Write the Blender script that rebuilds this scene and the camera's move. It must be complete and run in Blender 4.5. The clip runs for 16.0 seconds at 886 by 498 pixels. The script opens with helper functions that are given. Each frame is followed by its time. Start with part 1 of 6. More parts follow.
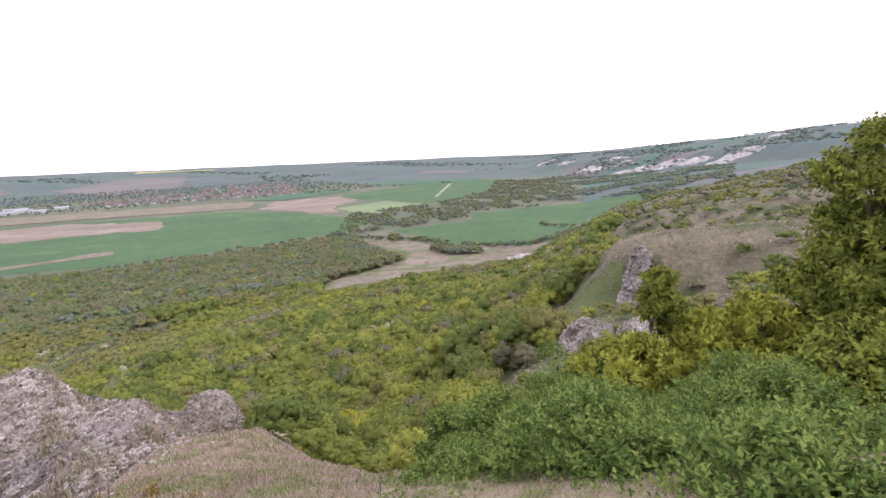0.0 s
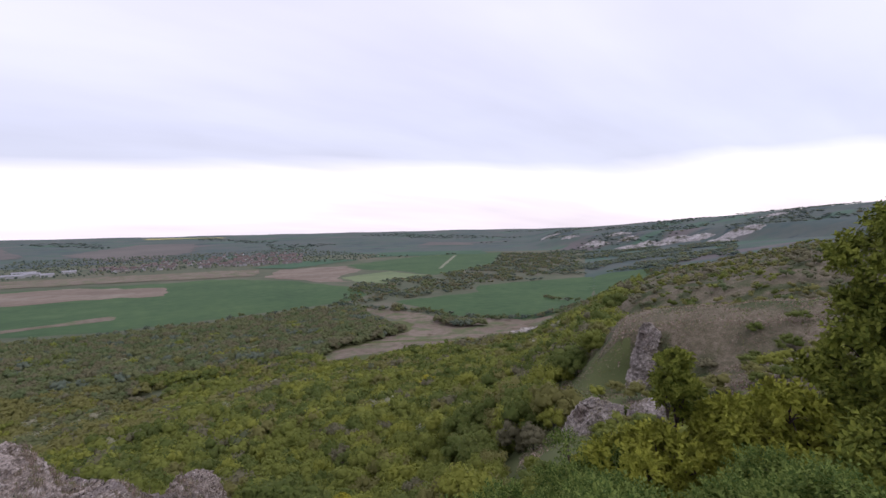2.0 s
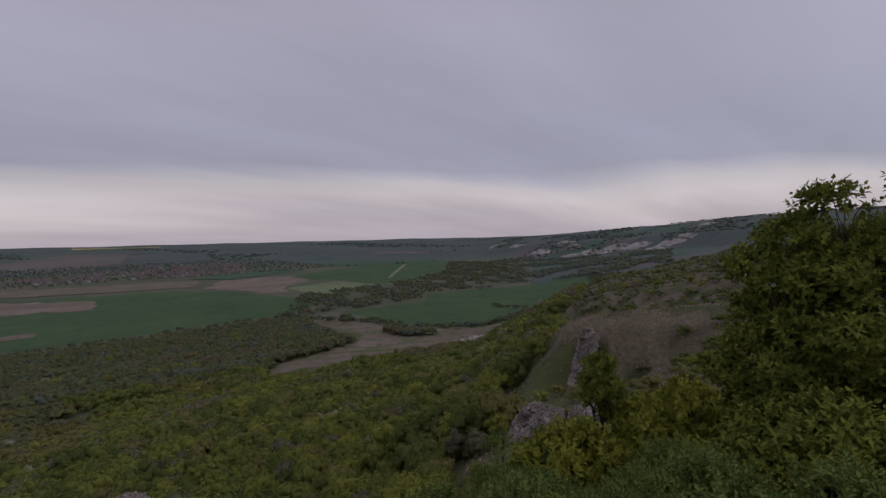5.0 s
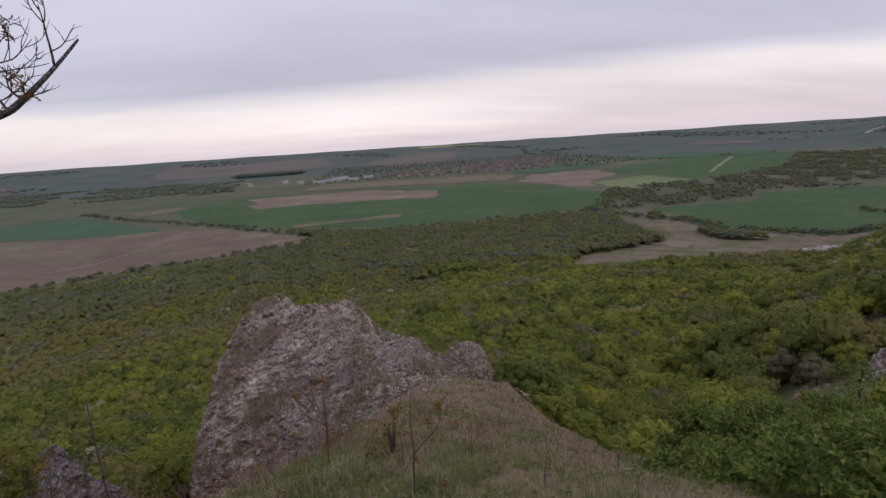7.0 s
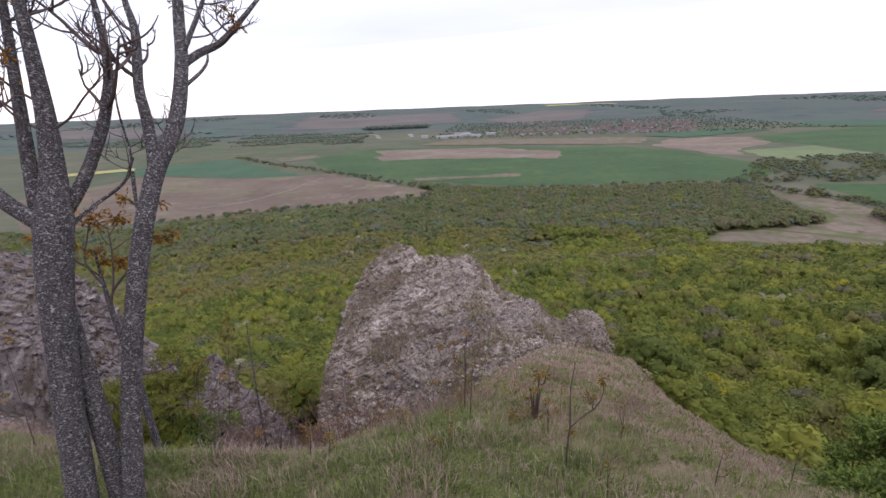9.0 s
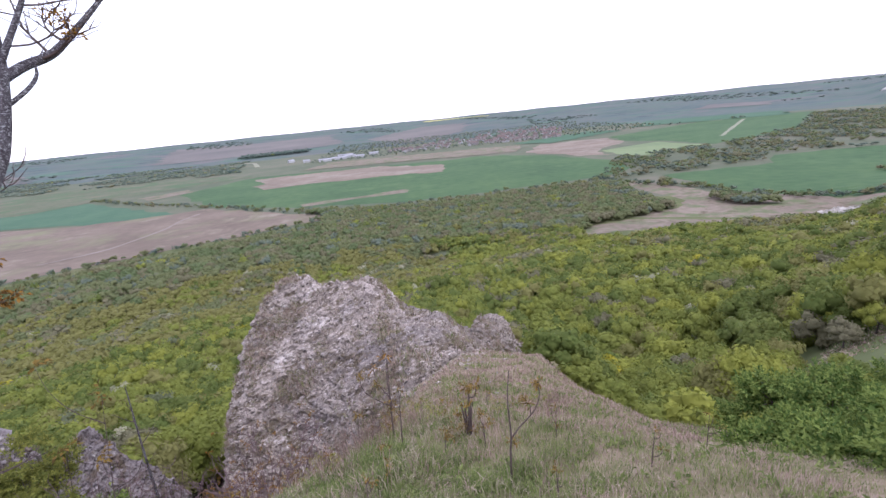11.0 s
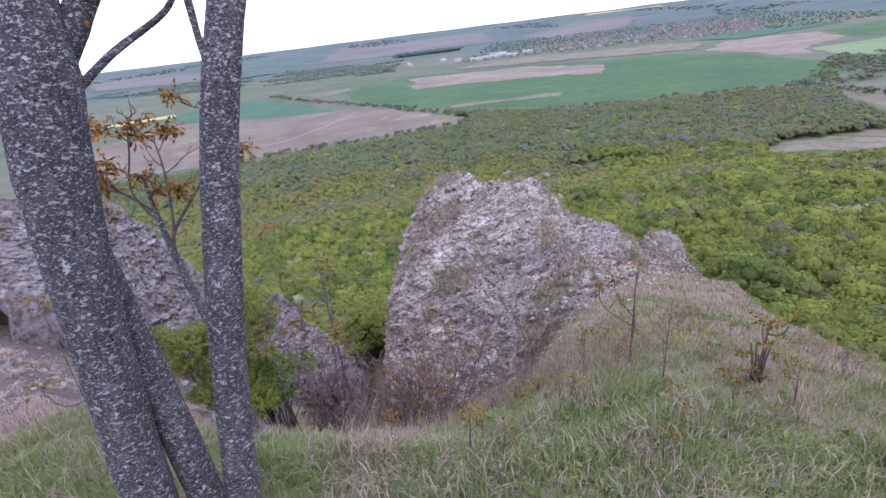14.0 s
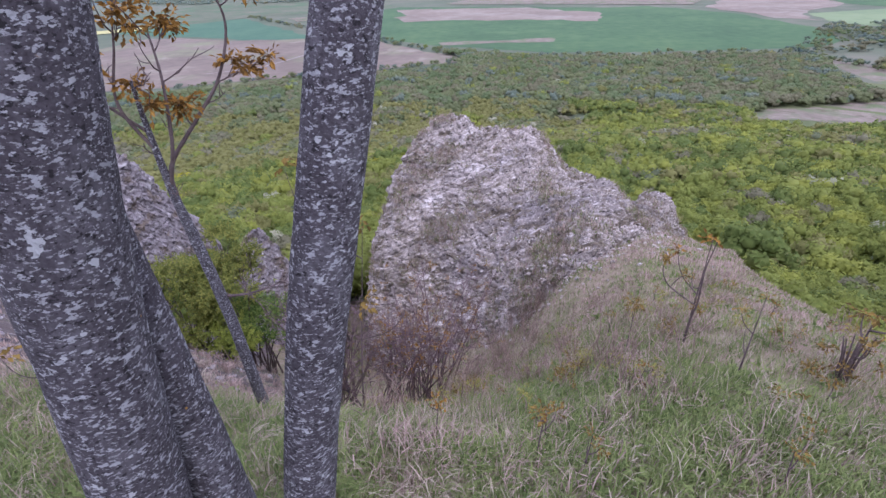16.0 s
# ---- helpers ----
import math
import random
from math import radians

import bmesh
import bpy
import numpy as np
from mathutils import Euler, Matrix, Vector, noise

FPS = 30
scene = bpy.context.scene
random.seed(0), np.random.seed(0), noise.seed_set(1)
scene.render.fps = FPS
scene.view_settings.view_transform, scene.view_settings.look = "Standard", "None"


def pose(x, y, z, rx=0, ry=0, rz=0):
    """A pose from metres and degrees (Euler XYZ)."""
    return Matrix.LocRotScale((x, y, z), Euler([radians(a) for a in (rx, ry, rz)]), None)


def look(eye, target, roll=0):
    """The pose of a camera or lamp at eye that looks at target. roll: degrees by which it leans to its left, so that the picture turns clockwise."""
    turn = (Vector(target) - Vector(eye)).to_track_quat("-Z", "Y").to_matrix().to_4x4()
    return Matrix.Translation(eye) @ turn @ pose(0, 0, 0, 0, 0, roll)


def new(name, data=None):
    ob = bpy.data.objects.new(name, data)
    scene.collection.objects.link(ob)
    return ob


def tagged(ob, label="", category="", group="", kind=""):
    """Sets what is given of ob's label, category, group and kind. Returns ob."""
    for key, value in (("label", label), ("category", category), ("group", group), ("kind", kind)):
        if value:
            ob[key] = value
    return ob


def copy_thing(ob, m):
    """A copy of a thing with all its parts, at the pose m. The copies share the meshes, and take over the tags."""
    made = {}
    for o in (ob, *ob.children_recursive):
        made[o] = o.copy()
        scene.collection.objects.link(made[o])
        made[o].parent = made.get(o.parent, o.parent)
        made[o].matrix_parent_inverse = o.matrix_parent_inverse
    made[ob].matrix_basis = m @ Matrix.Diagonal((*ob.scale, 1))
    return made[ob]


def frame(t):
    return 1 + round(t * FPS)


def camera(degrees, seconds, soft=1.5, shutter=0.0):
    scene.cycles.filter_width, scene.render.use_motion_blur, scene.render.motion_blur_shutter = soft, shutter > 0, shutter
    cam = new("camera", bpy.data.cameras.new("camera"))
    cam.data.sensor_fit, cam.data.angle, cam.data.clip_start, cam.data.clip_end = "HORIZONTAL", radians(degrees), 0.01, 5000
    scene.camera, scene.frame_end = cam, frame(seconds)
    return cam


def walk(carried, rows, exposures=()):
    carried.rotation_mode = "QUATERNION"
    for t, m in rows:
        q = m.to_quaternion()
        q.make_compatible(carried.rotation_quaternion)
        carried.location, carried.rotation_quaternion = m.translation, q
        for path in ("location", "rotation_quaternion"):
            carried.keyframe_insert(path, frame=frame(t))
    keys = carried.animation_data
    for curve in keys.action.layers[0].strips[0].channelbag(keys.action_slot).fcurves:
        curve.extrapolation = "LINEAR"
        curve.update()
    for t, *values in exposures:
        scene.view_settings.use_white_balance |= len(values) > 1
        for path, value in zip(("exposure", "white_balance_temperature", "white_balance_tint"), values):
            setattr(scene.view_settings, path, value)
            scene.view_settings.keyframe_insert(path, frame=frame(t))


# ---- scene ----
cam = camera(84.84, 16.0)
PATH = [
    (0.0, look((2.393, -1.682, 2.370), (61.32, 76.96, -16.15), -2.38)),
    (0.5, look((2.306, -1.880, 2.477), (47.68, 85.66, -14.17), -5.29)),
    (1.0, look((2.281, -1.802, 2.446), (40.71, 88.60, -16.30), -4.62)),
    (1.5, look((2.414, -1.518, 2.414), (53.03, 83.81, -10.12), -2.33)),
    (2.0, look((2.524, -1.439, 2.425), (62.16, 78.74, -1.49), -1.30)),
    (2.5, look((2.545, -1.462, 2.400), (67.21, 74.74, 5.87), -0.47)),
    (3.0, look((2.531, -1.629, 2.363), (70.26, 71.61, 9.33), -0.37)),
    (3.2, look((2.520, -1.673, 2.370), (71.36, 70.50, 9.59), -0.64)),
    (5.3, look((2.372, -2.056, 2.550), (68.29, 73.00, -2.03), -2.06)),
    (5.5, look((2.332, -2.078, 2.550), (63.84, 76.61, -2.40), -2.11)),
    (6.0, look((2.255, -2.075, 2.508), (49.85, 85.42, -6.45), -2.48)),
    (6.5, look((2.260, -1.989, 2.469), (33.11, 92.10, -11.48), -2.73)),
    (7.0, look((2.201, -1.974, 2.487), (14.19, 95.03, -18.64), -3.72)),
    (7.5, look((2.128, -1.924, 2.471), (-0.45, 94.80, -22.78), -3.42)),
    (8.0, look((2.045, -1.799, 2.414), (-10.55, 93.01, -26.77), -5.40)),
    (8.2, look((1.981, -1.774, 2.419), (-12.81, 92.30, -28.11), -4.00)),
    (10.3, look((1.577, -1.560, 2.410), (-0.09, 95.81, -20.32), 1.15)),
    (10.5, look((1.570, -1.544, 2.411), (5.35, 95.14, -22.86), -1.29)),
    (11.0, look((1.617, -1.449, 2.342), (11.31, 94.60, -23.73), -5.82)),
    (11.5, look((1.442, -1.343, 2.270), (9.21, 93.31, -29.06), -1.64)),
    (12.0, look((1.226, -1.214, 2.228), (0.66, 91.28, -35.78), -0.40)),
    (12.5, look((1.151, -1.049, 2.120), (-8.68, 91.50, -34.46), -5.22)),
    (13.0, look((0.959, -0.867, 2.066), (-13.58, 89.21, -38.86), -2.84)),
    (13.5, look((0.739, -0.698, 2.028), (-17.60, 87.11, -42.18), -3.89)),
    (14.0, look((0.617, -0.499, 1.912), (-19.60, 88.47, -39.03), -7.13)),
    (14.5, look((0.438, -0.326, 1.846), (-15.56, 86.92, -44.33), -2.71)),
    (15.0, look((0.183, -0.217, 1.806), (-11.82, 89.03, -41.68), -1.28)),
    (15.5, look((0.077, -0.097, 1.765), (-5.99, 85.25, -50.00), 1.11)),
    (16.0, look((-0.000, 0.000, 1.750), (-15.39, 84.38, -49.65), -2.12)),
]
EXPOSURES = [(0.0, 1.28, 6450, 14), (0.5, 1.05, 6400, 14), (1.5, 0.72, 6300, 14), (2.0, 0.12, 6300, 13), (2.5, -0.62, 6350, 13), (3.2, -0.85, 6300, 16), (5.3, -1.15, 6400, 15), (6.5, -0.8, 6550, 15), (7.0, -0.4, 6600, 13), (8.2, 0.12, 6550, 11), (10.3, 1.0, 6150, 13), (12.5, 1.17, 5550, 13), (16.0, 1.27, 5450, 18)]

walk(cam, PATH, EXPOSURES)

# ---- sky and light ----
world = bpy.data.worlds.new("overcast_sky")
world.use_nodes = True
scene.world = world


def build_sky(nt):
    nt.nodes.clear()
    n, ln = nt.nodes.new, nt.links.new
    out, bg = n("ShaderNodeOutputWorld"), n("ShaderNodeBackground")
    co = n("ShaderNodeTexCoord")
    sep = n("ShaderNodeSeparateXYZ")
    ln(co.outputs["Generated"], sep.inputs[0])
    # cloud layers: noise on a flat sheet overhead, stretched along the wind
    add = n("ShaderNodeMath"); add.operation = "ADD"; add.inputs[1].default_value = 0.17
    ln(sep.outputs["Z"], add.inputs[0])
    mx = n("ShaderNodeMath"); mx.operation = "MAXIMUM"; mx.inputs[1].default_value = 0.03
    ln(add.outputs[0], mx.inputs[0])
    dx, dy = n("ShaderNodeMath"), n("ShaderNodeMath")
    dx.operation = dy.operation = "DIVIDE"
    ln(sep.outputs["X"], dx.inputs[0]); ln(mx.outputs[0], dx.inputs[1])
    ln(sep.outputs["Y"], dy.inputs[0]); ln(mx.outputs[0], dy.inputs[1])
    com = n("ShaderNodeCombineXYZ")
    ln(dx.outputs[0], com.inputs[0]); ln(dy.outputs[0], com.inputs[1])
    mp = n("ShaderNodeMapping"); mp.inputs["Rotation"].default_value = (0, 0, radians(-28)); mp.inputs["Scale"].default_value = (0.10, 0.42, 1)
    ln(com.outputs[0], mp.inputs[0])
    no = n("ShaderNodeTexNoise"); no.inputs["Scale"].default_value = 1.3; no.inputs["Detail"].default_value = 6; no.inputs["Roughness"].default_value = 0.52
    ln(mp.outputs[0], no.inputs["Vector"])
    # brightness by height over the horizon: a pale break under a grey sheet
    wob = n("ShaderNodeMath"); wob.operation = "MULTIPLY_ADD"; wob.inputs[1].default_value = 0.17; wob.inputs[2].default_value = -0.085
    ln(no.outputs[0], wob.inputs[0])
    hz = n("ShaderNodeMath"); hz.operation = "ADD"
    side = n("ShaderNodeVectorMath"); side.operation = "DOT_PRODUCT"; side.inputs[1].default_value = (0.58, 0.81, 0)
    ln(co.outputs["Generated"], side.inputs[0])
    lift = n("ShaderNodeMath"); lift.operation = "MULTIPLY_ADD"; lift.inputs[1].default_value = -0.75; lift.inputs[2].default_value = 1.75
    ln(side.outputs["Value"], lift.inputs[0])
    tilt = n("ShaderNodeMath"); tilt.operation = "MULTIPLY"
    ln(sep.outputs["Z"], tilt.inputs[0]); ln(lift.outputs[0], tilt.inputs[1])
    ln(tilt.outputs[0], hz.inputs[0]); ln(wob.outputs[0], hz.inputs[1])
    ramp = n("ShaderNodeValToRGB")
    el = ramp.color_ramp.elements
    el[0].position, el[0].color = 0.0, (0.80, 0.72, 0.80, 1)
    el[1].position, el[1].color = 1.0, (0.78, 0.74, 0.86, 1)
    for p, c in ((0.035, (0.88, 0.79, 0.84, 1)), (0.075, (1.08, 0.98, 0.98, 1)), (0.1, (1.0, 0.93, 0.94, 1)), (0.122, (0.76, 0.735, 0.83, 1)), (0.14, (0.61, 0.605, 0.72, 1)), (0.21, (0.63, 0.625, 0.75, 1)), (0.42, (0.74, 0.72, 0.84, 1))):
        e = el.new(p); e.color = c
    ln(hz.outputs[0], ramp.inputs[0])
    sky = n("ShaderNodeTexSky"); sky.sky_type = "NISHITA"; sky.sun_disc = False
    sky.sun_elevation, sky.sun_rotation = SUN_UP, SUN_TURN
    sm = n("ShaderNodeMix"); sm.data_type = "RGBA"; sm.blend_type = "ADD"; sm.inputs[0].default_value = 0.02
    ln(ramp.outputs[0], sm.inputs[6]); ln(sky.outputs[0], sm.inputs[7])
    mp2 = n("ShaderNodeMapping"); mp2.inputs["Rotation"].default_value = (0, 0, radians(-34)); mp2.inputs["Location"].default_value = (3.1, 1.7, 0); mp2.inputs["Scale"].default_value = (0.34, 0.75, 1)
    ln(com.outputs[0], mp2.inputs[0])
    no2 = n("ShaderNodeTexNoise"); no2.inputs["Scale"].default_value = 1.5; no2.inputs["Detail"].default_value = 4; no2.inputs["Roughness"].default_value = 0.5
    ln(mp2.outputs[0], no2.inputs["Vector"])
    av = n("ShaderNodeMix"); av.data_type = "FLOAT"; av.inputs[0].default_value = 0.45
    ln(no.outputs[0], av.inputs[2]); ln(no2.outputs[0], av.inputs[3])
    cl = n("ShaderNodeMapRange"); cl.inputs[1].default_value, cl.inputs[2].default_value = 0.34, 0.66
    cl.inputs[3].default_value, cl.inputs[4].default_value = 0.92, 1.20
    ln(av.outputs[0], cl.inputs[0])
    mul = n("ShaderNodeVectorMath"); mul.operation = "SCALE"
    ln(sm.outputs[2], mul.inputs[0]); ln(cl.outputs[0], mul.inputs[3])
    ln(mul.outputs[0], bg.inputs[0])
    bg.inputs[1].default_value = 1.0
    ln(bg.outputs[0], out.inputs[0])


SUN_UP, SUN_TURN = radians(48), radians(120)
build_sky(world.node_tree)
sun = new("sun", bpy.data.lights.new("sun", "SUN"))
sun.data.energy, sun.data.angle, sun.data.color = 0.7, radians(25), (1.0, 0.95, 0.88)
sun.matrix_world = look((0, 0, 50), (-18, 22, 15))

# ---- materials ----
def material(name, stops, size=1.0, detail=6, rough=0.9, bump=0.0, bump_size=None, fine=0.35, space="world", island=0.0, glow=0.0, extra=None, rugged=0.5, beds=None):
    """A noise-mottled surface: stops are colours from the darker to the lighter patches; size in metres of the larger patches,
    a second finer noise worked in; island: how far each loose piece differs; glow: light that passes through thin leaves."""
    m = bpy.data.materials.new(name)
    m.use_nodes = True
    nt = m.node_tree
    nt.nodes.clear()
    n, ln = nt.nodes.new, nt.links.new
    out, bs = n("ShaderNodeOutputMaterial"), n("ShaderNodeBsdfPrincipled")
    bs.inputs["Roughness"].default_value = rough
    bs.inputs["Specular IOR Level"].default_value = 0.25
    if space == "world":
        vec = n("ShaderNodeNewGeometry").outputs["Position"]
    else:
        vec = n("ShaderNodeTexCoord").outputs["Object"]
    if beds:
        mp = n("ShaderNodeMapping"); mp.vector_type = "TEXTURE"
        mp.inputs["Rotation"].default_value = beds[0]; mp.inputs["Scale"].default_value = beds[1]
        ln(vec, mp.inputs["Vector"])
        vec = mp.outputs[0]
    a, b = n("ShaderNodeTexNoise"), n("ShaderNodeTexNoise")
    for t, s in ((a, size), (b, size * 0.13)):
        t.inputs["Scale"].default_value = 1.0 / s
        t.inputs["Detail"].default_value = detail
        t.inputs["Roughness"].default_value = rugged
        ln(vec, t.inputs["Vector"])
    mix = n("ShaderNodeMath"); mix.operation = "MULTIPLY_ADD"
    mix.inputs[1].default_value = fine
    sub = n("ShaderNodeMath"); sub.operation = "MULTIPLY"; sub.inputs[1].default_value = 1 - fine
    ln(a.outputs[0], sub.inputs[0]); ln(b.outputs[0], mix.inputs[0]); ln(sub.outputs[0], mix.inputs[2])
    val = mix.outputs[0]
    if island:
        g = n("ShaderNodeNewGeometry")
        k = n("ShaderNodeMath"); k.operation = "MULTIPLY_ADD"; k.inputs[1].default_value = island; k.inputs[2].default_value = -island / 2
        ln(g.outputs["Random Per Island"], k.inputs[0])
        s2 = n("ShaderNodeMath"); s2.operation = "ADD"
        ln(val, s2.inputs[0]); ln(k.outputs[0], s2.inputs[1])
        val = s2.outputs[0]
    ramp = n("ShaderNodeValToRGB")
    el = ramp.color_ramp.elements
    lo, hi = 0.32, 0.68
    el[0].position, el[0].color = lo, (*stops[0], 1)
    el[1].position, el[1].color = hi, (*stops[-1], 1)
    for i, c in enumerate(stops[1:-1]):
        e = el.new(lo + (hi - lo) * (i + 1) / (len(stops) - 1)); e.color = (*c, 1)
    ln(val, ramp.inputs[0])
    col = ramp.outputs[0]
    if extra:
        col = extra(nt, vec, col)
    ln(col, bs.inputs["Base Color"])
    if bump:
        bp = n("ShaderNodeBump"); bp.inputs["Strength"].default_value = 0.9; bp.inputs["Distance"].default_value = bump
        c = n("ShaderNodeTexNoise"); c.inputs["Scale"].default_value = 1.0 / (bump_size or size * 0.2); c.inputs["Detail"].default_value = 8; c.inputs["Roughness"].default_value = 0.65
        ln(vec, c.inputs["Vector"]); ln(c.outputs[0], bp.inputs["Height"]); ln(bp.outputs[0], bs.inputs["Normal"])
    if glow:
        tr, ms = n("ShaderNodeBsdfTranslucent"), n("ShaderNodeMixShader")
        ms.inputs[0].default_value = glow
        ln(col, tr.inputs[0]); ln(bs.outputs[0], ms.inputs[1]); ln(tr.outputs[0], ms.inputs[2]); ln(ms.outputs[0], out.inputs[0])
    else:
        ln(bs.outputs[0], out.inputs[0])
    return m


def spots(color, size, amount, soft=0.04, seed=0.0, stretch=(1, 1, 1), normal=None, detail=7):
    """Blotches of another colour; normal: only where the surface faces up (a grown-over ledge)."""
    def f(nt, vec, col):
        n, ln = nt.nodes.new, nt.links.new
        mp = n("ShaderNodeMapping"); mp.inputs["Location"].default_value = (seed, seed * 2, -seed); mp.inputs["Scale"].default_value = stretch
        ln(vec, mp.inputs[0])
        t = n("ShaderNodeTexNoise"); t.inputs["Scale"].default_value = 1 / size; t.inputs["Detail"].default_value = detail; t.inputs["Roughness"].default_value = 0.62
        ln(mp.outputs[0], t.inputs["Vector"])
        v = t.outputs[0]
        if normal is not None:
            g, s = n("ShaderNodeNewGeometry"), n("ShaderNodeSeparateXYZ")
            ln(g.outputs["Normal"], s.inputs[0])
            k = n("ShaderNodeMath"); k.operation = "MULTIPLY_ADD"; k.inputs[1].default_value = normal; k.inputs[2].default_value = -normal * 0.75
            ln(s.outputs["Z"], k.inputs[0])
            a = n("ShaderNodeMath"); a.operation = "ADD"; ln(v, a.inputs[0]); ln(k.outputs[0], a.inputs[1]); v = a.outputs[0]
        r = n("ShaderNodeMapRange"); r.inputs[1].default_value, r.inputs[2].default_value = 1 - amount - soft, 1 - amount + soft
        ln(v, r.inputs[0])
        m = n("ShaderNodeMix"); m.data_type = "RGBA"
        ln(r.outputs[0], m.inputs[0]); ln(col, m.inputs[6]); m.inputs[7].default_value = (*color, 1)
        return m.outputs[2]
    return f


def both(*fs):
    def f(nt, vec, col):
        for g in fs:
            col = g(nt, vec, col)
        return col
    return f


M_TURF = material("turf", [(0.10, 0.108, 0.04), (0.155, 0.142, 0.07), (0.225, 0.18, 0.122), (0.29, 0.23, 0.175)], size=1.4, rough=1.0, bump=0.05, bump_size=0.08, fine=0.5)
M_LAND = material("scrub_ground", [(0.065, 0.082, 0.03), (0.095, 0.11, 0.042), (0.135, 0.13, 0.065)], size=40, rough=1.0, fine=0.45)
M_HILL = material("dry_hillside", [(0.075, 0.074, 0.042), (0.13, 0.112, 0.075), (0.21, 0.178, 0.132)], size=4, rough=1.0, bump=0.5, bump_size=1.5, fine=0.55, extra=spots((0.055, 0.07, 0.028), 7, 0.47, 0.06))
M_PLAIN = material("valley_ground", [(0.062, 0.08, 0.046), (0.09, 0.102, 0.062), (0.138, 0.126, 0.092)], size=160, rough=1.0, fine=0.4)
# the blue-grey cast of distance haze is part of this ground's colour
M_FAR = material("hazy_upland", [(0.049, 0.074, 0.076), (0.061, 0.090, 0.085), (0.084, 0.098, 0.089), (0.062, 0.095, 0.078), (0.051, 0.076, 0.077)], size=300, rough=1.0, fine=0.3,
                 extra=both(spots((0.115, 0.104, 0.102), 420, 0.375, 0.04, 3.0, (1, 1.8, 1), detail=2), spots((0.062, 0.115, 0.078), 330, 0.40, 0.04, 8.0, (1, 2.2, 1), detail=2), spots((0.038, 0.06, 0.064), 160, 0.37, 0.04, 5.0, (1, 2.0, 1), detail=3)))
M_WHEAT = material("young_wheat", [(0.03, 0.068, 0.025), (0.044, 0.09, 0.033), (0.065, 0.112, 0.04)], size=80, rough=0.95, fine=0.5, extra=spots((0.066, 0.115, 0.043), 45, 0.36, 0.08))
M_WHEAT2 = material("older_wheat", [(0.034, 0.085, 0.045), (0.046, 0.10, 0.055), (0.06, 0.115, 0.06)], size=60, rough=0.95, fine=0.45)
M_PALE = material("pale_crop", [(0.108, 0.15, 0.0725), (0.144, 0.186, 0.087), (0.168, 0.204, 0.109)], size=80, rough=0.95)
M_PLOUGH = material("ploughed_earth", [(0.125, 0.098, 0.075), (0.168, 0.132, 0.102), (0.228, 0.188, 0.146)], size=70, rough=1.0, fine=0.4, extra=spots((0.22, 0.19, 0.15), 50, 0.42, 0.08))
M_PLOUGH2 = material("dark_ploughed_earth", [(0.105, 0.082, 0.062), (0.138, 0.107, 0.083), (0.178, 0.142, 0.11)], size=60, rough=1.0, fine=0.4, extra=both(spots((0.15, 0.15, 0.085), 55, 0.40, 0.08), spots((0.22, 0.19, 0.145), 34, 0.36, 0.07, 4.0)))
M_STUBBLE = material("dry_pasture", [(0.115, 0.092, 0.066), (0.16, 0.13, 0.10), (0.215, 0.178, 0.14)], size=30, rough=1.0, fine=0.5, extra=both(spots((0.10, 0.12, 0.055), 18, 0.45, 0.06), spots((0.10, 0.085, 0.05), 9, 0.38, 0.05, 5.0)))
M_RAPE = material("rape_in_flower", [(0.30, 0.28, 0.11), (0.38, 0.35, 0.14)], size=60)
M_TRACK2 = material("earth_track", [(0.17, 0.142, 0.12), (0.225, 0.192, 0.162)], size=14, rough=1.0)
M_ROCK = material("weathered_limestone", [(0.09, 0.073, 0.064), (0.21, 0.176, 0.155), (0.36, 0.307, 0.272), (0.52, 0.452, 0.402), (0.72, 0.64, 0.575)], size=0.15, rough=0.95, bump=0.07, bump_size=0.035, fine=0.5, detail=10, rugged=0.8, beds=((radians(15), radians(-30), radians(-18)), (2.4, 1.0, 0.7)),
                  extra=both(spots((0.23, 0.20, 0.19), 2.4, 0.41, 0.10, 21.0), spots((0.62, 0.56, 0.525), 1.1, 0.365, 0.06, 17.0), spots((0.168, 0.135, 0.10), 0.42, 0.45, 0.05, 7.0), spots((0.64, 0.58, 0.54), 0.09, 0.385, 0.04, 31.0), spots((0.058, 0.048, 0.046), 0.10, 0.40, 0.05, 3.0), spots((0.115, 0.108, 0.06), 0.4, 0.37, 0.04, 11.0, normal=0.10)))
M_ROCK2 = material("mauve_limestone", [(0.09, 0.076, 0.082), (0.20, 0.172, 0.176), (0.32, 0.285, 0.285), (0.48, 0.435, 0.425)], size=0.2, rough=0.95, bump=0.08, bump_size=0.04, fine=0.5, detail=10, rugged=0.78, beds=((radians(15), radians(-30), radians(-18)), (1.6, 1.0, 0.9)),
                   extra=both(spots((0.54, 0.50, 0.48), 0.5, 0.36, 0.05, 31.0), spots((0.165, 0.13, 0.105), 0.5, 0.42, 0.05, 7.0), spots((0.05, 0.042, 0.048), 0.14, 0.40, 0.05, 3.0)))
M_CRAG = material("far_limestone", [(0.15, 0.13, 0.12), (0.33, 0.295, 0.275), (0.60, 0.55, 0.50)], size=2.2, rough=0.95, bump=0.25, bump_size=0.9, fine=0.5, extra=both(spots((0.14, 0.11, 0.095), 2.0, 0.40, 0.07), spots((0.13, 0.112, 0.078), 1.5, 0.47, 0.07, 6.0, normal=0.55)))
M_CHALK = material("chalk_cliff", [(0.17, 0.16, 0.155), (0.32, 0.305, 0.295), (0.50, 0.48, 0.465)], size=20, rough=0.95, fine=0.5, extra=spots((0.075, 0.08, 0.055), 22, 0.44, 0.06))
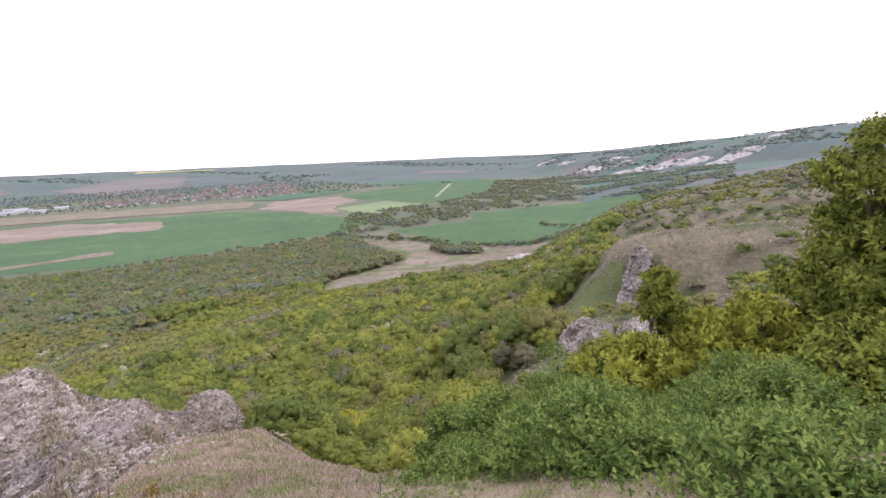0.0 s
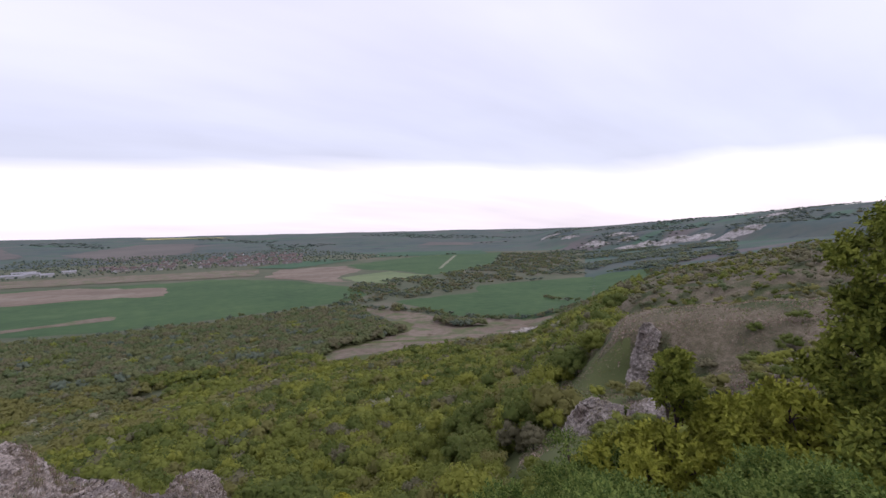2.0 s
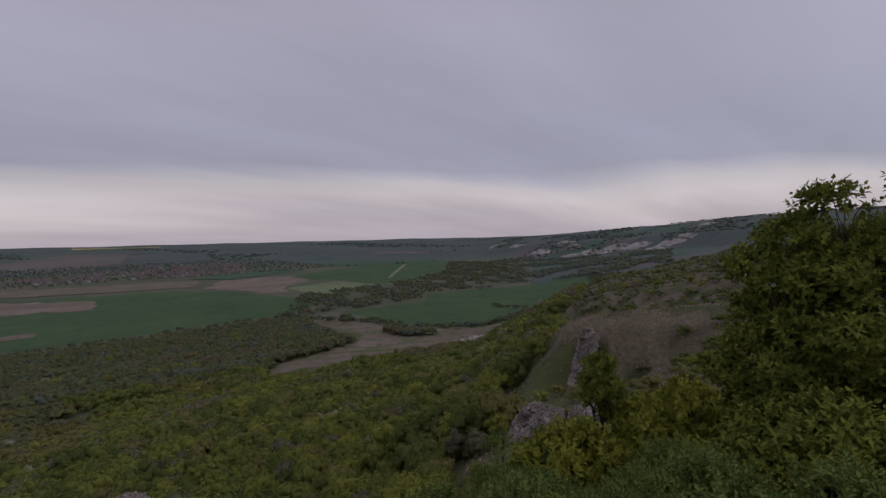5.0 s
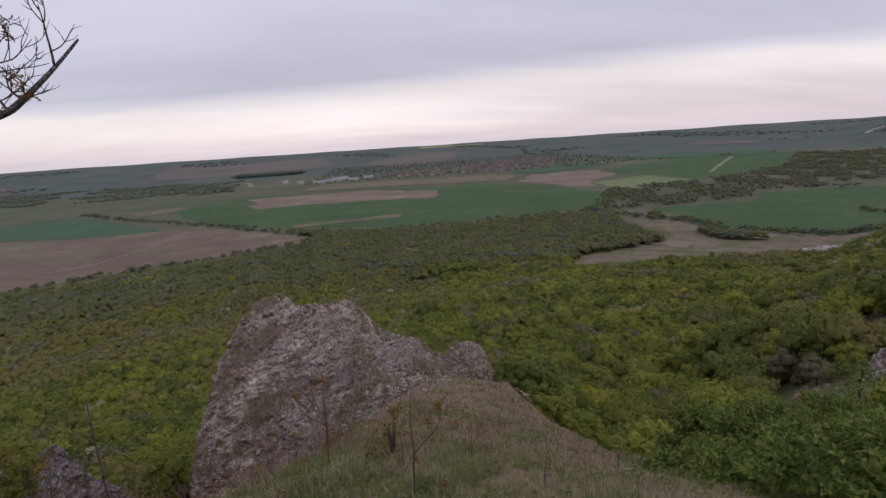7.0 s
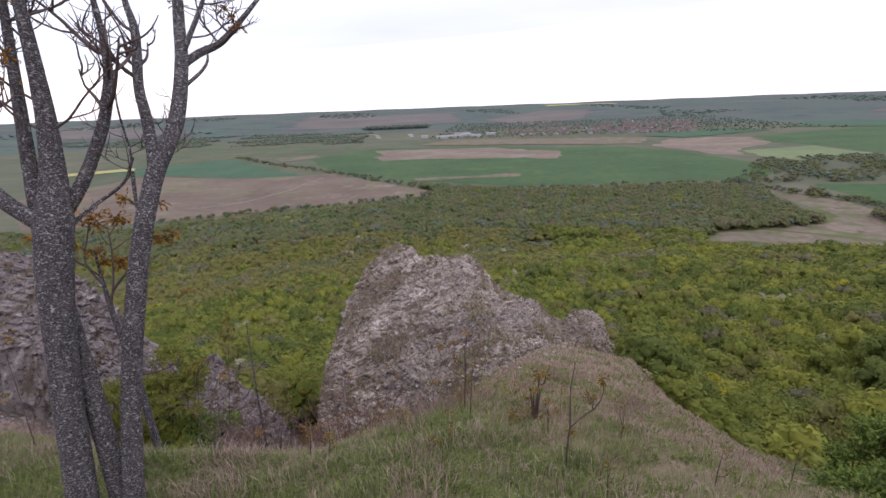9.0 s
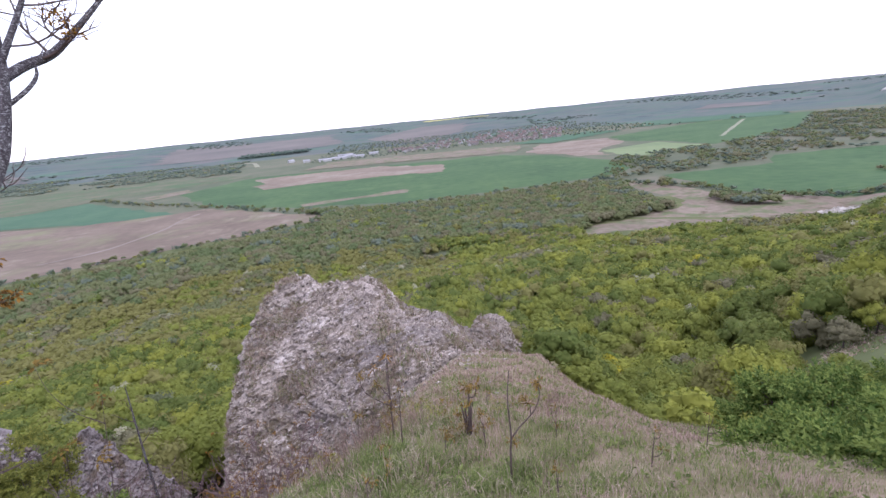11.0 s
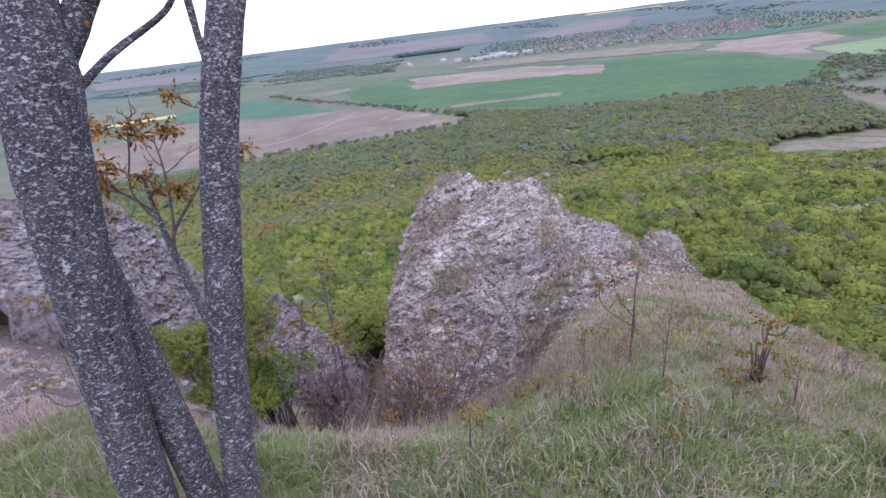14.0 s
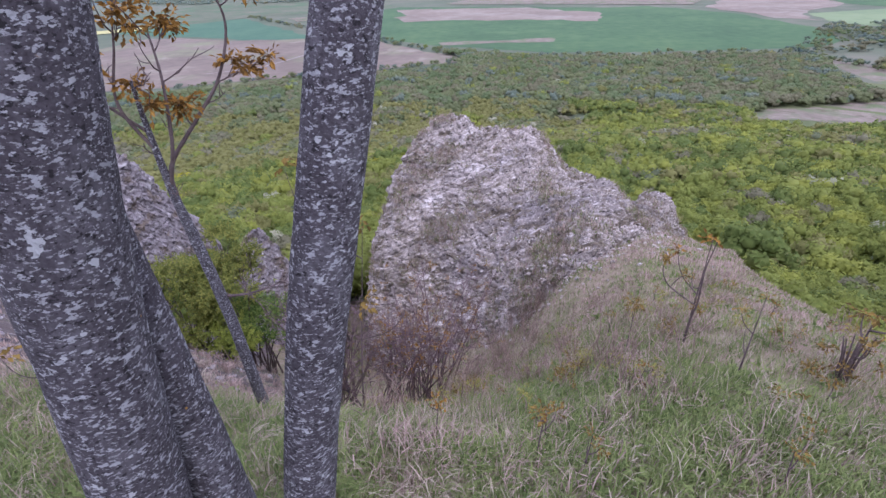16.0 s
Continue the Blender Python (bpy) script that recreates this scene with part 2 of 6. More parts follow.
M_WHITE = material("white_chalk", [(0.20, 0.18, 0.155), (0.36, 0.335, 0.30), (0.52, 0.495, 0.455)], size=4, rough=0.95, fine=0.5)
M_BARK = material("lichened_bark", [(0.035, 0.029, 0.033), (0.056, 0.048, 0.054), (0.082, 0.072, 0.08)], size=0.05, rough=0.9, bump=0.012, bump_size=0.010, fine=0.6, space="object",
                  extra=both(spots((0.105, 0.096, 0.104), 0.05, 0.40, 0.08, 12.0, (1, 1, 0.35)), spots((0.017, 0.014, 0.016), 0.011, 0.40, 0.03, 15.0, (1, 1, 1.2), detail=3), spots((0.21, 0.205, 0.21), 0.008, 0.40, 0.02, 5.0, (1, 1, 1.9), detail=2), spots((0.27, 0.268, 0.275), 0.017, 0.40, 0.014, 2.0, (1, 1, 1.9), detail=3), spots((0.34, 0.34, 0.34), 0.03, 0.335, 0.010, 4.0, (1, 1, 1.25), detail=3), spots((0.33, 0.17, 0.02), 0.05, 0.27, 0.012, 9.0, detail=3)))
M_TWIG = material("dark_twig", [(0.05, 0.035, 0.035), (0.09, 0.065, 0.06), (0.13, 0.10, 0.095)], size=0.08, rough=0.9, space="object")
M_WOOD = material("forest_trunk", [(0.06, 0.05, 0.045), (0.13, 0.11, 0.10)], size=0.5, rough=0.95, space="object")


def leaf(name, dark, light, glow=0.4, size=1.1, island=0.3, fine=0.5, bump=0.0, crown=0.0):
    """Leaves; crown: how far each leaf is shaded by the round of the crown that it grows on."""
    mid = tuple((a + b) / 2 for a, b in zip(dark, light))
    m = material(name, [dark, mid, light], size=size, rough=0.7, fine=fine, island=island, glow=glow, bump=bump, bump_size=0.2)
    nt = m.node_tree
    n, ln = nt.nodes.new, nt.links.new
    nrm = None
    if crown:
        at = n("ShaderNodeAttribute"); at.attribute_name = "crown_round"
        tr = n("ShaderNodeVectorTransform"); tr.vector_type = "NORMAL"; tr.convert_from, tr.convert_to = "OBJECT", "WORLD"
        ln(at.outputs["Vector"], tr.inputs[0])
        geo, mx = n("ShaderNodeNewGeometry"), n("ShaderNodeMix")
        mx.data_type = "VECTOR"; mx.inputs[0].default_value = crown
        ln(geo.outputs["Normal"], mx.inputs[4]); ln(tr.outputs[0], mx.inputs[5])
        no = n("ShaderNodeVectorMath"); no.operation = "NORMALIZE"
        ln(mx.outputs[1], no.inputs[0])
        nrm = no.outputs[0]
    for nd in list(nt.nodes):
        if nd.type == "BSDF_PRINCIPLED":
            nd.inputs["Specular IOR Level"].default_value = 0.08
        if nrm and nd.type in ("BSDF_PRINCIPLED", "BSDF_TRANSLUCENT"):
            ln(nrm, nd.inputs["Normal"])
    return m


def canopy(name, dark, light, glow=0.42, size=3.0, island=0.22):
    return leaf(name, dark, light, glow, size, island, 0.3, 0.0, 0.45)


FOL = [
    canopy("lime_leaves", (0.21, 0.232, 0.046), (0.325, 0.342, 0.072)),
    canopy("fresh_leaves", (0.16, 0.192, 0.043), (0.26, 0.286, 0.068)),
    canopy("green_leaves", (0.10, 0.138, 0.034), (0.18, 0.212, 0.06)),
    canopy("olive_leaves", (0.178, 0.178, 0.057), (0.26, 0.252, 0.092)),
    canopy("bud_twigs", (0.145, 0.138, 0.078), (0.215, 0.202, 0.125), 0.3),
    canopy("yellow_leaves", (0.30, 0.28, 0.03), (0.46, 0.42, 0.06)),
    canopy("blossom", (0.23, 0.25, 0.14), (0.43, 0.41, 0.29)),
    canopy("grey_leaves", (0.11, 0.128, 0.066), (0.175, 0.19, 0.105), 0.3),
    # distant woods: aerial haze painted into the leaf colour as blue-grey
    canopy("haze_dulled_wood", (0.052, 0.08, 0.066), (0.105, 0.13, 0.105), 0.1, 40),
    canopy("haze_grey_wood", (0.085, 0.112, 0.082), (0.135, 0.158, 0.112), 0.1, 40),
    # valley woods: same haze in the colour, weaker, so greens turn greyer
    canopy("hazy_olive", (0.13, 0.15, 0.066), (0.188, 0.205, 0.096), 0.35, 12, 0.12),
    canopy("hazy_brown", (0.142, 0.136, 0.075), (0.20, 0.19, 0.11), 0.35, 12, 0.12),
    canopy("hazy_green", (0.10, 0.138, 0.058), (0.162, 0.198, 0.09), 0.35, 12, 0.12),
]
M_SHRUB = leaf("lilac_leaves", (0.07, 0.118, 0.028), (0.225, 0.285, 0.074), 0.35, 0.5, 0.5, 0.3, 0.0, 0.3)
M_MAPLE = leaf("maple_leaves", (0.27, 0.295, 0.045), (0.46, 0.47, 0.082), 0.5, 0.6, 0.45, 0.3, 0.0, 0.65)
M_MAPLE2 = leaf("shade_leaves", (0.15, 0.185, 0.035), (0.32, 0.352, 0.067), 0.45, 0.6, 0.45, 0.3, 0.0, 0.6)
M_RUST = leaf("rust_young_leaves", (0.11, 0.06, 0.018), (0.31, 0.165, 0.035), 0.3, 0.1, 0.5, 0.3, 0.0)
M_GREEN = leaf("grass_green", (0.098, 0.132, 0.042), (0.228, 0.266, 0.096), 0.4, 0.5, 0.5, 0.3, 0.0)
M_STRAW = leaf("grass_straw", (0.188, 0.157, 0.112), (0.40, 0.34, 0.26), 0.2, 0.5, 0.6, 0.3, 0.0)
M_WITHER = leaf("withered_leaves", (0.09, 0.062, 0.02), (0.25, 0.165, 0.045), 0.3, 0.1, 0.5, 0.3, 0.0)
M_HEATH = leaf("dry_heads", (0.225, 0.16, 0.135), (0.43, 0.315, 0.27), 0.3, 0.8, 0.5, 0.3, 0.0)
M_SPURGE = leaf("spurge_heads", (0.15, 0.145, 0.045), (0.29, 0.265, 0.075), 0.3, 0.1, 0.5, 0.3, 0.0)
M_OLIVE = leaf("olive_shrub_leaves", (0.11, 0.125, 0.03), (0.245, 0.25, 0.058), 0.35, 0.5, 0.5, 0.3, 0.0, 0.4)
M_SCREE = material("brown_scree", [(0.045, 0.034, 0.03), (0.08, 0.061, 0.054), (0.13, 0.102, 0.092), (0.20, 0.165, 0.152)], size=0.5, rough=1.0, bump=0.09, bump_size=0.09, fine=0.6, detail=9, rugged=0.75, extra=both(spots((0.34, 0.31, 0.295), 0.16, 0.36, 0.04, 9.0), spots((0.115, 0.118, 0.062), 0.8, 0.41, 0.06, 4.0)))
M_WALL = material("house_wall", [(0.20, 0.185, 0.175), (0.32, 0.30, 0.285)], size=14)
M_WALL2 = material("white_wall", [(0.30, 0.30, 0.30), (0.42, 0.42, 0.42)], size=14)
M_PALE2 = material("dry_grass_strip", [(0.17, 0.175, 0.12), (0.24, 0.235, 0.17)], size=20)
M_ROOF = material("tiled_roof", [(0.105, 0.078, 0.072), (0.165, 0.125, 0.115)], size=10)
M_SHEET = material("sheet_roof", [(0.20, 0.20, 0.22), (0.34, 0.34, 0.36)], size=20, rough=0.5)
M_STONE = material("loose_limestone", [(0.18, 0.162, 0.158), (0.33, 0.305, 0.295)], size=0.1, rough=0.95, space="object")
M_REDTWIG = material("reddish_twig", [(0.085, 0.055, 0.056), (0.14, 0.095, 0.096), (0.21, 0.15, 0.15)], size=0.1, rough=0.9, space="object")
M_PLOUGH3 = material("far_ploughed_earth", [(0.10, 0.094, 0.088), (0.122, 0.112, 0.102), (0.145, 0.13, 0.116)], size=300, rough=1.0, fine=0.3)
M_MEADOW = material("dull_meadow", [(0.065, 0.08, 0.042), (0.09, 0.10, 0.058), (0.13, 0.12, 0.08)], size=60, rough=1.0, fine=0.4, extra=spots((0.06, 0.10, 0.045), 50, 0.45, 0.06))
# ---- lie of the land: heights by bearing (degrees clockwise from +y) and distance ----
FLOOR = -73.0
NEAR_R = (0, 1.6, 2.5, 4, 7, 10.3, 14, 22)
NEAR_Z = {
    -180: (0, 0.1, 0.25, 0.45, 1.0, 1.6, 2.2, 3.5),
    -90: (0, 0.0, -0.05, -0.2, -0.9, -1.8, -2.8, -5.0),
    -60: (0, -0.05, -0.2, -0.6, -1.8, -2.9, -4.0, -6.3),
    -38: (0, -0.2, -0.8, -2.2, -5.0, -7.2, -10.0, -14.0),
    -26: (0, -0.33, -1.05, -3.0, -6.4, -9.3, -12.4, -16.0),
    -12: (0, -0.42, -1.2, -2.9, -6.2, -9.4, -12.4, -16.0),
    -5: (0, -0.43, -1.22, -2.6, -5.4, -8.6, -11.2, -15.0),
    2: (0, -0.42, -1.08, -2.3, -4.75, -7.5, -9.8, -14.0),
    8: (0, -0.38, -0.92, -1.95, -3.75, -5.7, -7.6, -11.0),
}
NEAR_Z_EAST = {
    16: (0, -0.32, -0.7, -1.45, -2.75, -4.3, -6.1, -9.0),
    25: (0, -0.27, -0.55, -1.1, -2.45, -3.9, -5.6, -11.0),
    34: (0, -0.22, -0.45, -0.92, -2.5, -4.4, -7.4, -15.5),
    46: (0, -0.15, -0.4, -0.8, -2.55, -5.0, -8.0, -14.0),
    60: (0, -0.1, -0.3, -0.65, -2.2, -4.0, -6.0, -10.0),
    90: (0, 0.1, 0.2, 0.15, -0.4, -1.4, -2.6, -5.0),
    135: (0, 0.4, 0.65, 1.0, 1.4, 1.8, 2.2, 3.0),
}
NEAR_Z.update(NEAR_Z_EAST)
FAR_R = (22, 37, 58.5, 62.5, 93, 150, 230, 330, 520)
FAR_Z = {
    -180: (3.5, 5, 6.5, 7, 8, 8, 8, 8, 8),
    -90: (-5, -9, -12.5, -14, -22, -34, -44, -50, -60),
    -48: (-10, -18, -25, -27, -39, -54, -66, -73, -73),
    -25: (-15, -25, -31, -33, -42, -55, -71, -73, -73),
    0: (-14.5, -25, -32, -33.5, -41.5, -53, -72, -73, -73),
    36: (-15.5, -23, -28, -29, -36, -47, -64, -73, -73),
    47: (-13, -17.5, -21.3, -22.5, -31, -42, -55, -72, -73),
}
FAR_Z_EAST = {
    54: (-11.5, -13.6, -17.3, -18, -22, -31, -38, -53, -73),
    59: (-10.5, -12.8, -15.6, -11, -11, -19, -25, -34, -62),
    62: (-10, -12.3, -15.2, -9.6, -9.8, -16, -20, -26, -55),
    74: (-8, -10, -9.5, -8, -6.5, -8.5, -9, -9, -30),
    90: (-5, -5, -4.2, -4, -3, -3, -3, -5, -12),
    135: (3, 4, 5.5, 6, 8, 8, 8, 8, 8),
}
FAR_Z.update(FAR_Z_EAST)


def smooth(a, b, v):
    s = np.clip((v - a) / (b - a), 0, 1)
    return s * s * (3 - 2 * s)


def _table(az, r, radii, rows):
    """Heights between the bearings, eased from one to the next."""
    keys = sorted(rows) + [180]
    prof = [rows[k if k < 180 else -180] for k in keys]
    cols = np.array([np.interp(r, radii, p) for p in prof])
    n = np.clip(np.searchsorted(keys, az, side="right") - 1, 0, len(keys) - 2)
    k = np.array(keys, float)
    s = (az - k[n]) / (k[n + 1] - k[n])
    s = np.clip(s, 0, 1)
    i = np.arange(len(az))
    return cols[n, i] * (1 - s) + cols[n + 1, i] * s


def waves(x, y, size, seed):
    """Soft rolling unevenness, about -1 to 1."""
    rng = np.random.RandomState(seed)
    out = np.zeros_like(x)
    for n in range(7):
        a, p, k = rng.uniform(0, 6.28), rng.uniform(0, 6.28), rng.uniform(0.6, 1.9) * 6.28 / size
        out += np.sin((x * np.cos(a) + y * np.sin(a)) * k + p) / (1 + 0.4 * n)
    return out / 3.2


def land(x, y):
    """The height of the ground at x, y (arrays)."""
    x, y = np.atleast_1d(np.asarray(x, float)), np.atleast_1d(np.asarray(y, float))
    r, az = np.hypot(x, y), np.degrees(np.arctan2(x, y))
    join = smooth(22, 37, r)
    z = _table(az, np.minimum(r, 22), NEAR_R, NEAR_Z) * (1 - join) + _table(az, r, FAR_R, FAR_Z) * join
    z = np.where((r > 22) & (r < 37), z - 1.5 * np.sin(np.pi * join) * smooth(-60, -40, az) * (1 - smooth(45, 60, az)), z)
    # the bank that runs up to the foot of the crag
    s = np.clip(((x + 1.4) * 3.8 + (y - 10.9) * 4.3) / 32.93, 0, 1)
    z += (1.15 - 0.6 * s) * np.exp(-((x + 1.4 - 3.8 * s) ** 2 + (y - 10.9 - 4.3 * s) ** 2) / 3.2)
    s = np.clip(((x - 1.1) * 2.3 + (y - 9.3) * 3.4) / 16.85, 0, 1)
    z += (0.85 - 0.2 * s) * np.exp(-((x - 1.1 - 2.3 * s) ** 2 + (y - 9.3 - 3.4 * s) ** 2) / 2.6)
    # the hollow behind the near hill's bare top
    z -= 6.5 * smooth(71, 84, r) * (1 - smooth(118, 175, r)) * smooth(55, 59, az) * (1 - smooth(84, 95, az))
    # the far plateau across the valley
    front = smooth(-150, -90, az) * (1 - smooth(82, 130, az))
    far = FLOOR + 70 * smooth(1500, 4700, r) * (1 + 0.03 * waves(x, y, 1500, 5)) + 5 * smooth(1700, 2500, r) * waves(x, y, 900, 6)
    z = np.where(r > 520, z + (far - FLOOR) * front * smooth(1000, 1600, r), z)
    # the long plateau with pale cliffs beyond the bend of the valley
    top = np.interp(az, (46, 48.5, 57, 65, 72, 78, 100), (-30, -11, 10, 30, 50, 62, 75))
    ridge = smooth(46.5, 51, az) * (1 - smooth(110, 150, az))
    foot = np.interp(az, (46, 60, 80), (1750, 1450, 1000))
    up = FLOOR + (top - FLOOR) * (0.55 * smooth(foot, foot + 320, r) + 0.45 * smooth(foot + 150, foot + 1100, r))
    up += 5 * waves(x, y, 330, 8) * smooth(foot, foot + 300, r) * (1 - smooth(foot + 500, foot + 1000, r))
    z = np.where(r > 520, np.maximum(z, z + (up - z) * ridge * smooth(foot - 60, foot + 80, r)), z)
    # unevenness in proportion to distance
    z += 0.03 * waves(x, y, 1.3, 1) * smooth(0.5, 3, r) + 0.16 * waves(x, y, 6, 2) * smooth(7, 20, r) * (1 - smooth(200, 320, r)) + 1.9 * waves(x, y, 45, 3) * smooth(30, 80, r) * (1 - smooth(260, 340, r))
    return z


# ---- mesh helpers ----
def mesh_of(name, verts, faces, mats, idx=None, soft=False, rounds=None):
    """A mesh from arrays: verts (n, 3), faces (m, 3) or (m, 4) or a list of both; rounds: the outward way of the crown at each vert."""
    me = bpy.data.meshes.new(name)
    verts = np.asarray(verts, np.float32).reshape(-1, 3)
    groups = faces if isinstance(faces, list) else [faces]
    groups = [np.asarray(f, np.int32) for f in groups if len(f)]
    sizes = np.concatenate([np.full(len(f), f.shape[1], np.int32) for f in groups])
    loops = np.concatenate([f.ravel() for f in groups])
    me.vertices.add(len(verts)); me.vertices.foreach_set("co", verts.ravel())
    me.loops.add(len(loops)); me.loops.foreach_set("vertex_index", loops)
    me.polygons.add(len(sizes))
    me.polygons.foreach_set("loop_start", np.concatenate([[0], np.cumsum(sizes)[:-1]]).astype(np.int32))
    if idx is not None:
        me.polygons.foreach_set("material_index", np.asarray(idx, np.int32))
    for m in (mats if isinstance(mats, (list, tuple)) else [mats]):
        me.materials.append(m)
    me.update(calc_edges=True)
    me.polygons.foreach_set("use_smooth", np.full(len(sizes), bool(soft)))
    if rounds is not None:
        me.attributes.new("crown_round", "FLOAT_VECTOR", "POINT").data.foreach_set("vector", np.asarray(rounds, np.float32).ravel())
    return me


def thing(name, label, category, at=(0, 0, 0), group="", kind=""):
    """An Empty that carries the parts of one thing."""
    ob = new(name)
    ob.location = at
    ob.empty_display_size = 0.2
    return tagged(ob, label, category, group, kind)


def part(name, me, parent, label="", kind=""):
    ob = new(name, me)
    ob.parent = parent
    return tagged(ob, label, kind=kind)


def ease(points, n):
    """A smooth line through the points (Catmull-Rom), n steps."""
    p = np.asarray(points, float)
    p = np.vstack([2 * p[0] - p[1], p, 2 * p[-1] - p[-2]])
    s = np.linspace(0, len(p) - 3 - 1e-6, n)
    i = s.astype(int); f = (s - i)[:, None]
    a, b, c, d = p[i], p[i + 1], p[i + 2], p[i + 3]
    return 0.5 * (2 * b + (c - a) * f + (2 * a - 5 * b + 4 * c - d) * f**2 + (3 * b - a - 3 * c + d) * f**3)


def tube(points, radii, steps=24, sides=10, wobble=0.0, seed=0):
    """Verts and quads of a tapered limb along the points, with closed tip."""
    c = ease(points, steps)
    r = np.interp(np.linspace(0, 1, steps), np.linspace(0, 1, len(radii)), radii)
    d = np.gradient(c, axis=0)
    d /= np.linalg.norm(d, axis=1)[:, None] + 1e-9
    ref = np.array([0.31, 0.95, 0.05])
    u = np.cross(d, ref); u /= np.linalg.norm(u, axis=1)[:, None] + 1e-9
    v = np.cross(d, u)
    a = np.linspace(0, 2 * np.pi, sides, endpoint=False)
    rng = np.random.RandomState(seed)
    rr = r[:, None] * (1 + wobble * (np.sin(a * 3 + rng.uniform(0, 6)) * 0.5 + rng.uniform(-1, 1, (steps, sides)) * 0.6))
    vs = c[:, None] + rr[..., None] * (np.cos(a)[None, :, None] * u[:, None] + np.sin(a)[None, :, None] * v[:, None])
    i, j = np.meshgrid(np.arange(steps - 1), np.arange(sides), indexing="ij")
    k = (j + 1) % sides
    f = np.stack([i * sides + j, i * sides + k, (i + 1) * sides + k, (i + 1) * sides + j], -1).reshape(-1, 4)
    return vs.reshape(-1, 3), f


def joined(pieces):
    """Several (verts, faces) as one."""
    vs, fs, n = [], [], 0
    for v, f in pieces:
        vs.append(v); fs.append(f + n); n += len(v)
    return np.vstack(vs), np.vstack(fs)


# ---- ground: one sheet from underfoot to the horizon ----
def build_ground():
    az = np.radians(np.concatenate([np.arange(-75, 99.5, 0.7), np.arange(100, 285, 4.0)]))
    r = np.concatenate([np.geomspace(0.25, 20, 100), np.geomspace(20.6, 4960, 170)])
    R, A = np.meshgrid(r, az, indexing="ij")
    x, y = (R * np.sin(A)).ravel(), (R * np.cos(A)).ravel()
    z = land(x, y)
    n, m = len(r), len(az)
    i, j = np.meshgrid(np.arange(n - 1), np.arange(m), indexing="ij")
    k = (j + 1) % m
    f = np.stack([i * m + j, i * m + k, (i + 1) * m + k, (i + 1) * m + j], -1).reshape(-1, 4)[:, ::-1]
    v = np.stack([x, y, z], -1)
    v = np.vstack([v, [[0, 0, land(0, 0)[0]]]])
    cap = np.stack([np.arange(m), (np.arange(m) + 1) % m, np.full(m, n * m)], -1)[:, ::-1]
    fr = np.hypot(x, y)[f[:, 0]]
    fa = np.degrees(np.arctan2(x, y))[f[:, 0]]
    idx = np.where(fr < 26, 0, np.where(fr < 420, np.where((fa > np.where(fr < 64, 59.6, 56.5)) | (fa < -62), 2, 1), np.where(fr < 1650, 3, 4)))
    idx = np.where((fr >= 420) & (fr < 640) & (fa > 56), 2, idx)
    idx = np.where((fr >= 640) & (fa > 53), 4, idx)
    idx = np.where((fr > 3.2) & (fr < 70) & (fa > -80) & (fa < -36), 5, idx)
    idx = np.concatenate([idx, np.zeros(m, int)])
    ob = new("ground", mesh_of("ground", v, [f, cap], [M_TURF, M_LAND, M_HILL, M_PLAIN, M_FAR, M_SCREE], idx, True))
    tagged(ob, "grassy limestone spur falling to a wide farmed valley", "ground", kind="structure")


build_ground()


def field(name, corners, mat, label, lift=0.12, rough=5.0, seed=1, cuts=0):
    """A farmed plot with slightly ragged edges, lying on the ground."""
    rng = np.random.RandomState(seed)
    pts = []
    for (x0, y0), (x1, y1) in zip(corners, corners[1:] + corners[:1]):
        n = max(2, int(math.hypot(x1 - x0, y1 - y0) / 22))
        for s in np.arange(n) / n:
            j = rng.uniform(-rough, rough, 2) * (0 if s == 0 else 1)
            pts.append((x0 + (x1 - x0) * s + j[0], y0 + (y1 - y0) * s + j[1]))
    bm = bmesh.new()
    bm.faces.new([bm.verts.new((*p, 0)) for p in pts])
    bmesh.ops.triangulate(bm, faces=bm.faces[:])
    if cuts:
        bmesh.ops.subdivide_edges(bm, edges=bm.edges[:], cuts=cuts, use_grid_fill=True)
    xy = np.array([v.co[:2] for v in bm.verts])
    for v, z in zip(bm.verts, land(xy[:, 0], xy[:, 1])):
        v.co.z = (z if cuts else FLOOR) + lift + 0.015 * seed
    bmesh.ops.recalc_face_normals(bm, faces=bm.faces[:])
    if sum(f.normal.z for f in bm.faces) < 0:
        bmesh.ops.reverse_faces(bm, faces=bm.faces[:])
    me = bpy.data.meshes.new(name); bm.to_mesh(me); bm.free()
    me.materials.append(mat)
    return tagged(new(name, me), label, "field", kind="structure")


BIG = [(-315, 784), (-241, 969), (-60, 930), (106, 880), (179, 889), (262, 770), (296, 600), (275, 520), (227, 481), (106, 465), (18, 464), (-99, 515), (-209, 600)]
BROWN = [(-470, 585), (-433, 591), (-341, 558), (-239, 571), (-209, 585), (-49, 432), (-135, 385), (-201, 352), (-249, 330), (-330, 300), (-480, 310)]
PASTURE = [(104, 262), (127, 247), (165, 252), (195, 246), (236, 230), (272, 222), (304, 262), (268, 268), (240, 282), (228, 296), (232, 320), (246, 345), (244, 378), (236, 409), (224, 439), (214, 392), (215, 350), (214, 322), (204, 310), (186, 301), (158, 293), (124, 277)]
RIGHT = [(269, 445), (383, 440), (425, 489), (501, 478), (650, 440), (660, 372), (560, 312), (420, 268), (300, 258), (262, 335)]
LEFT = [(-560, 720), (-462, 810), (-230, 562), (-250, 540), (-346, 572), (-440, 602), (-560, 640)]
field("field_1", BIG, M_WHEAT, "wide dark green field of young wheat", seed=2)
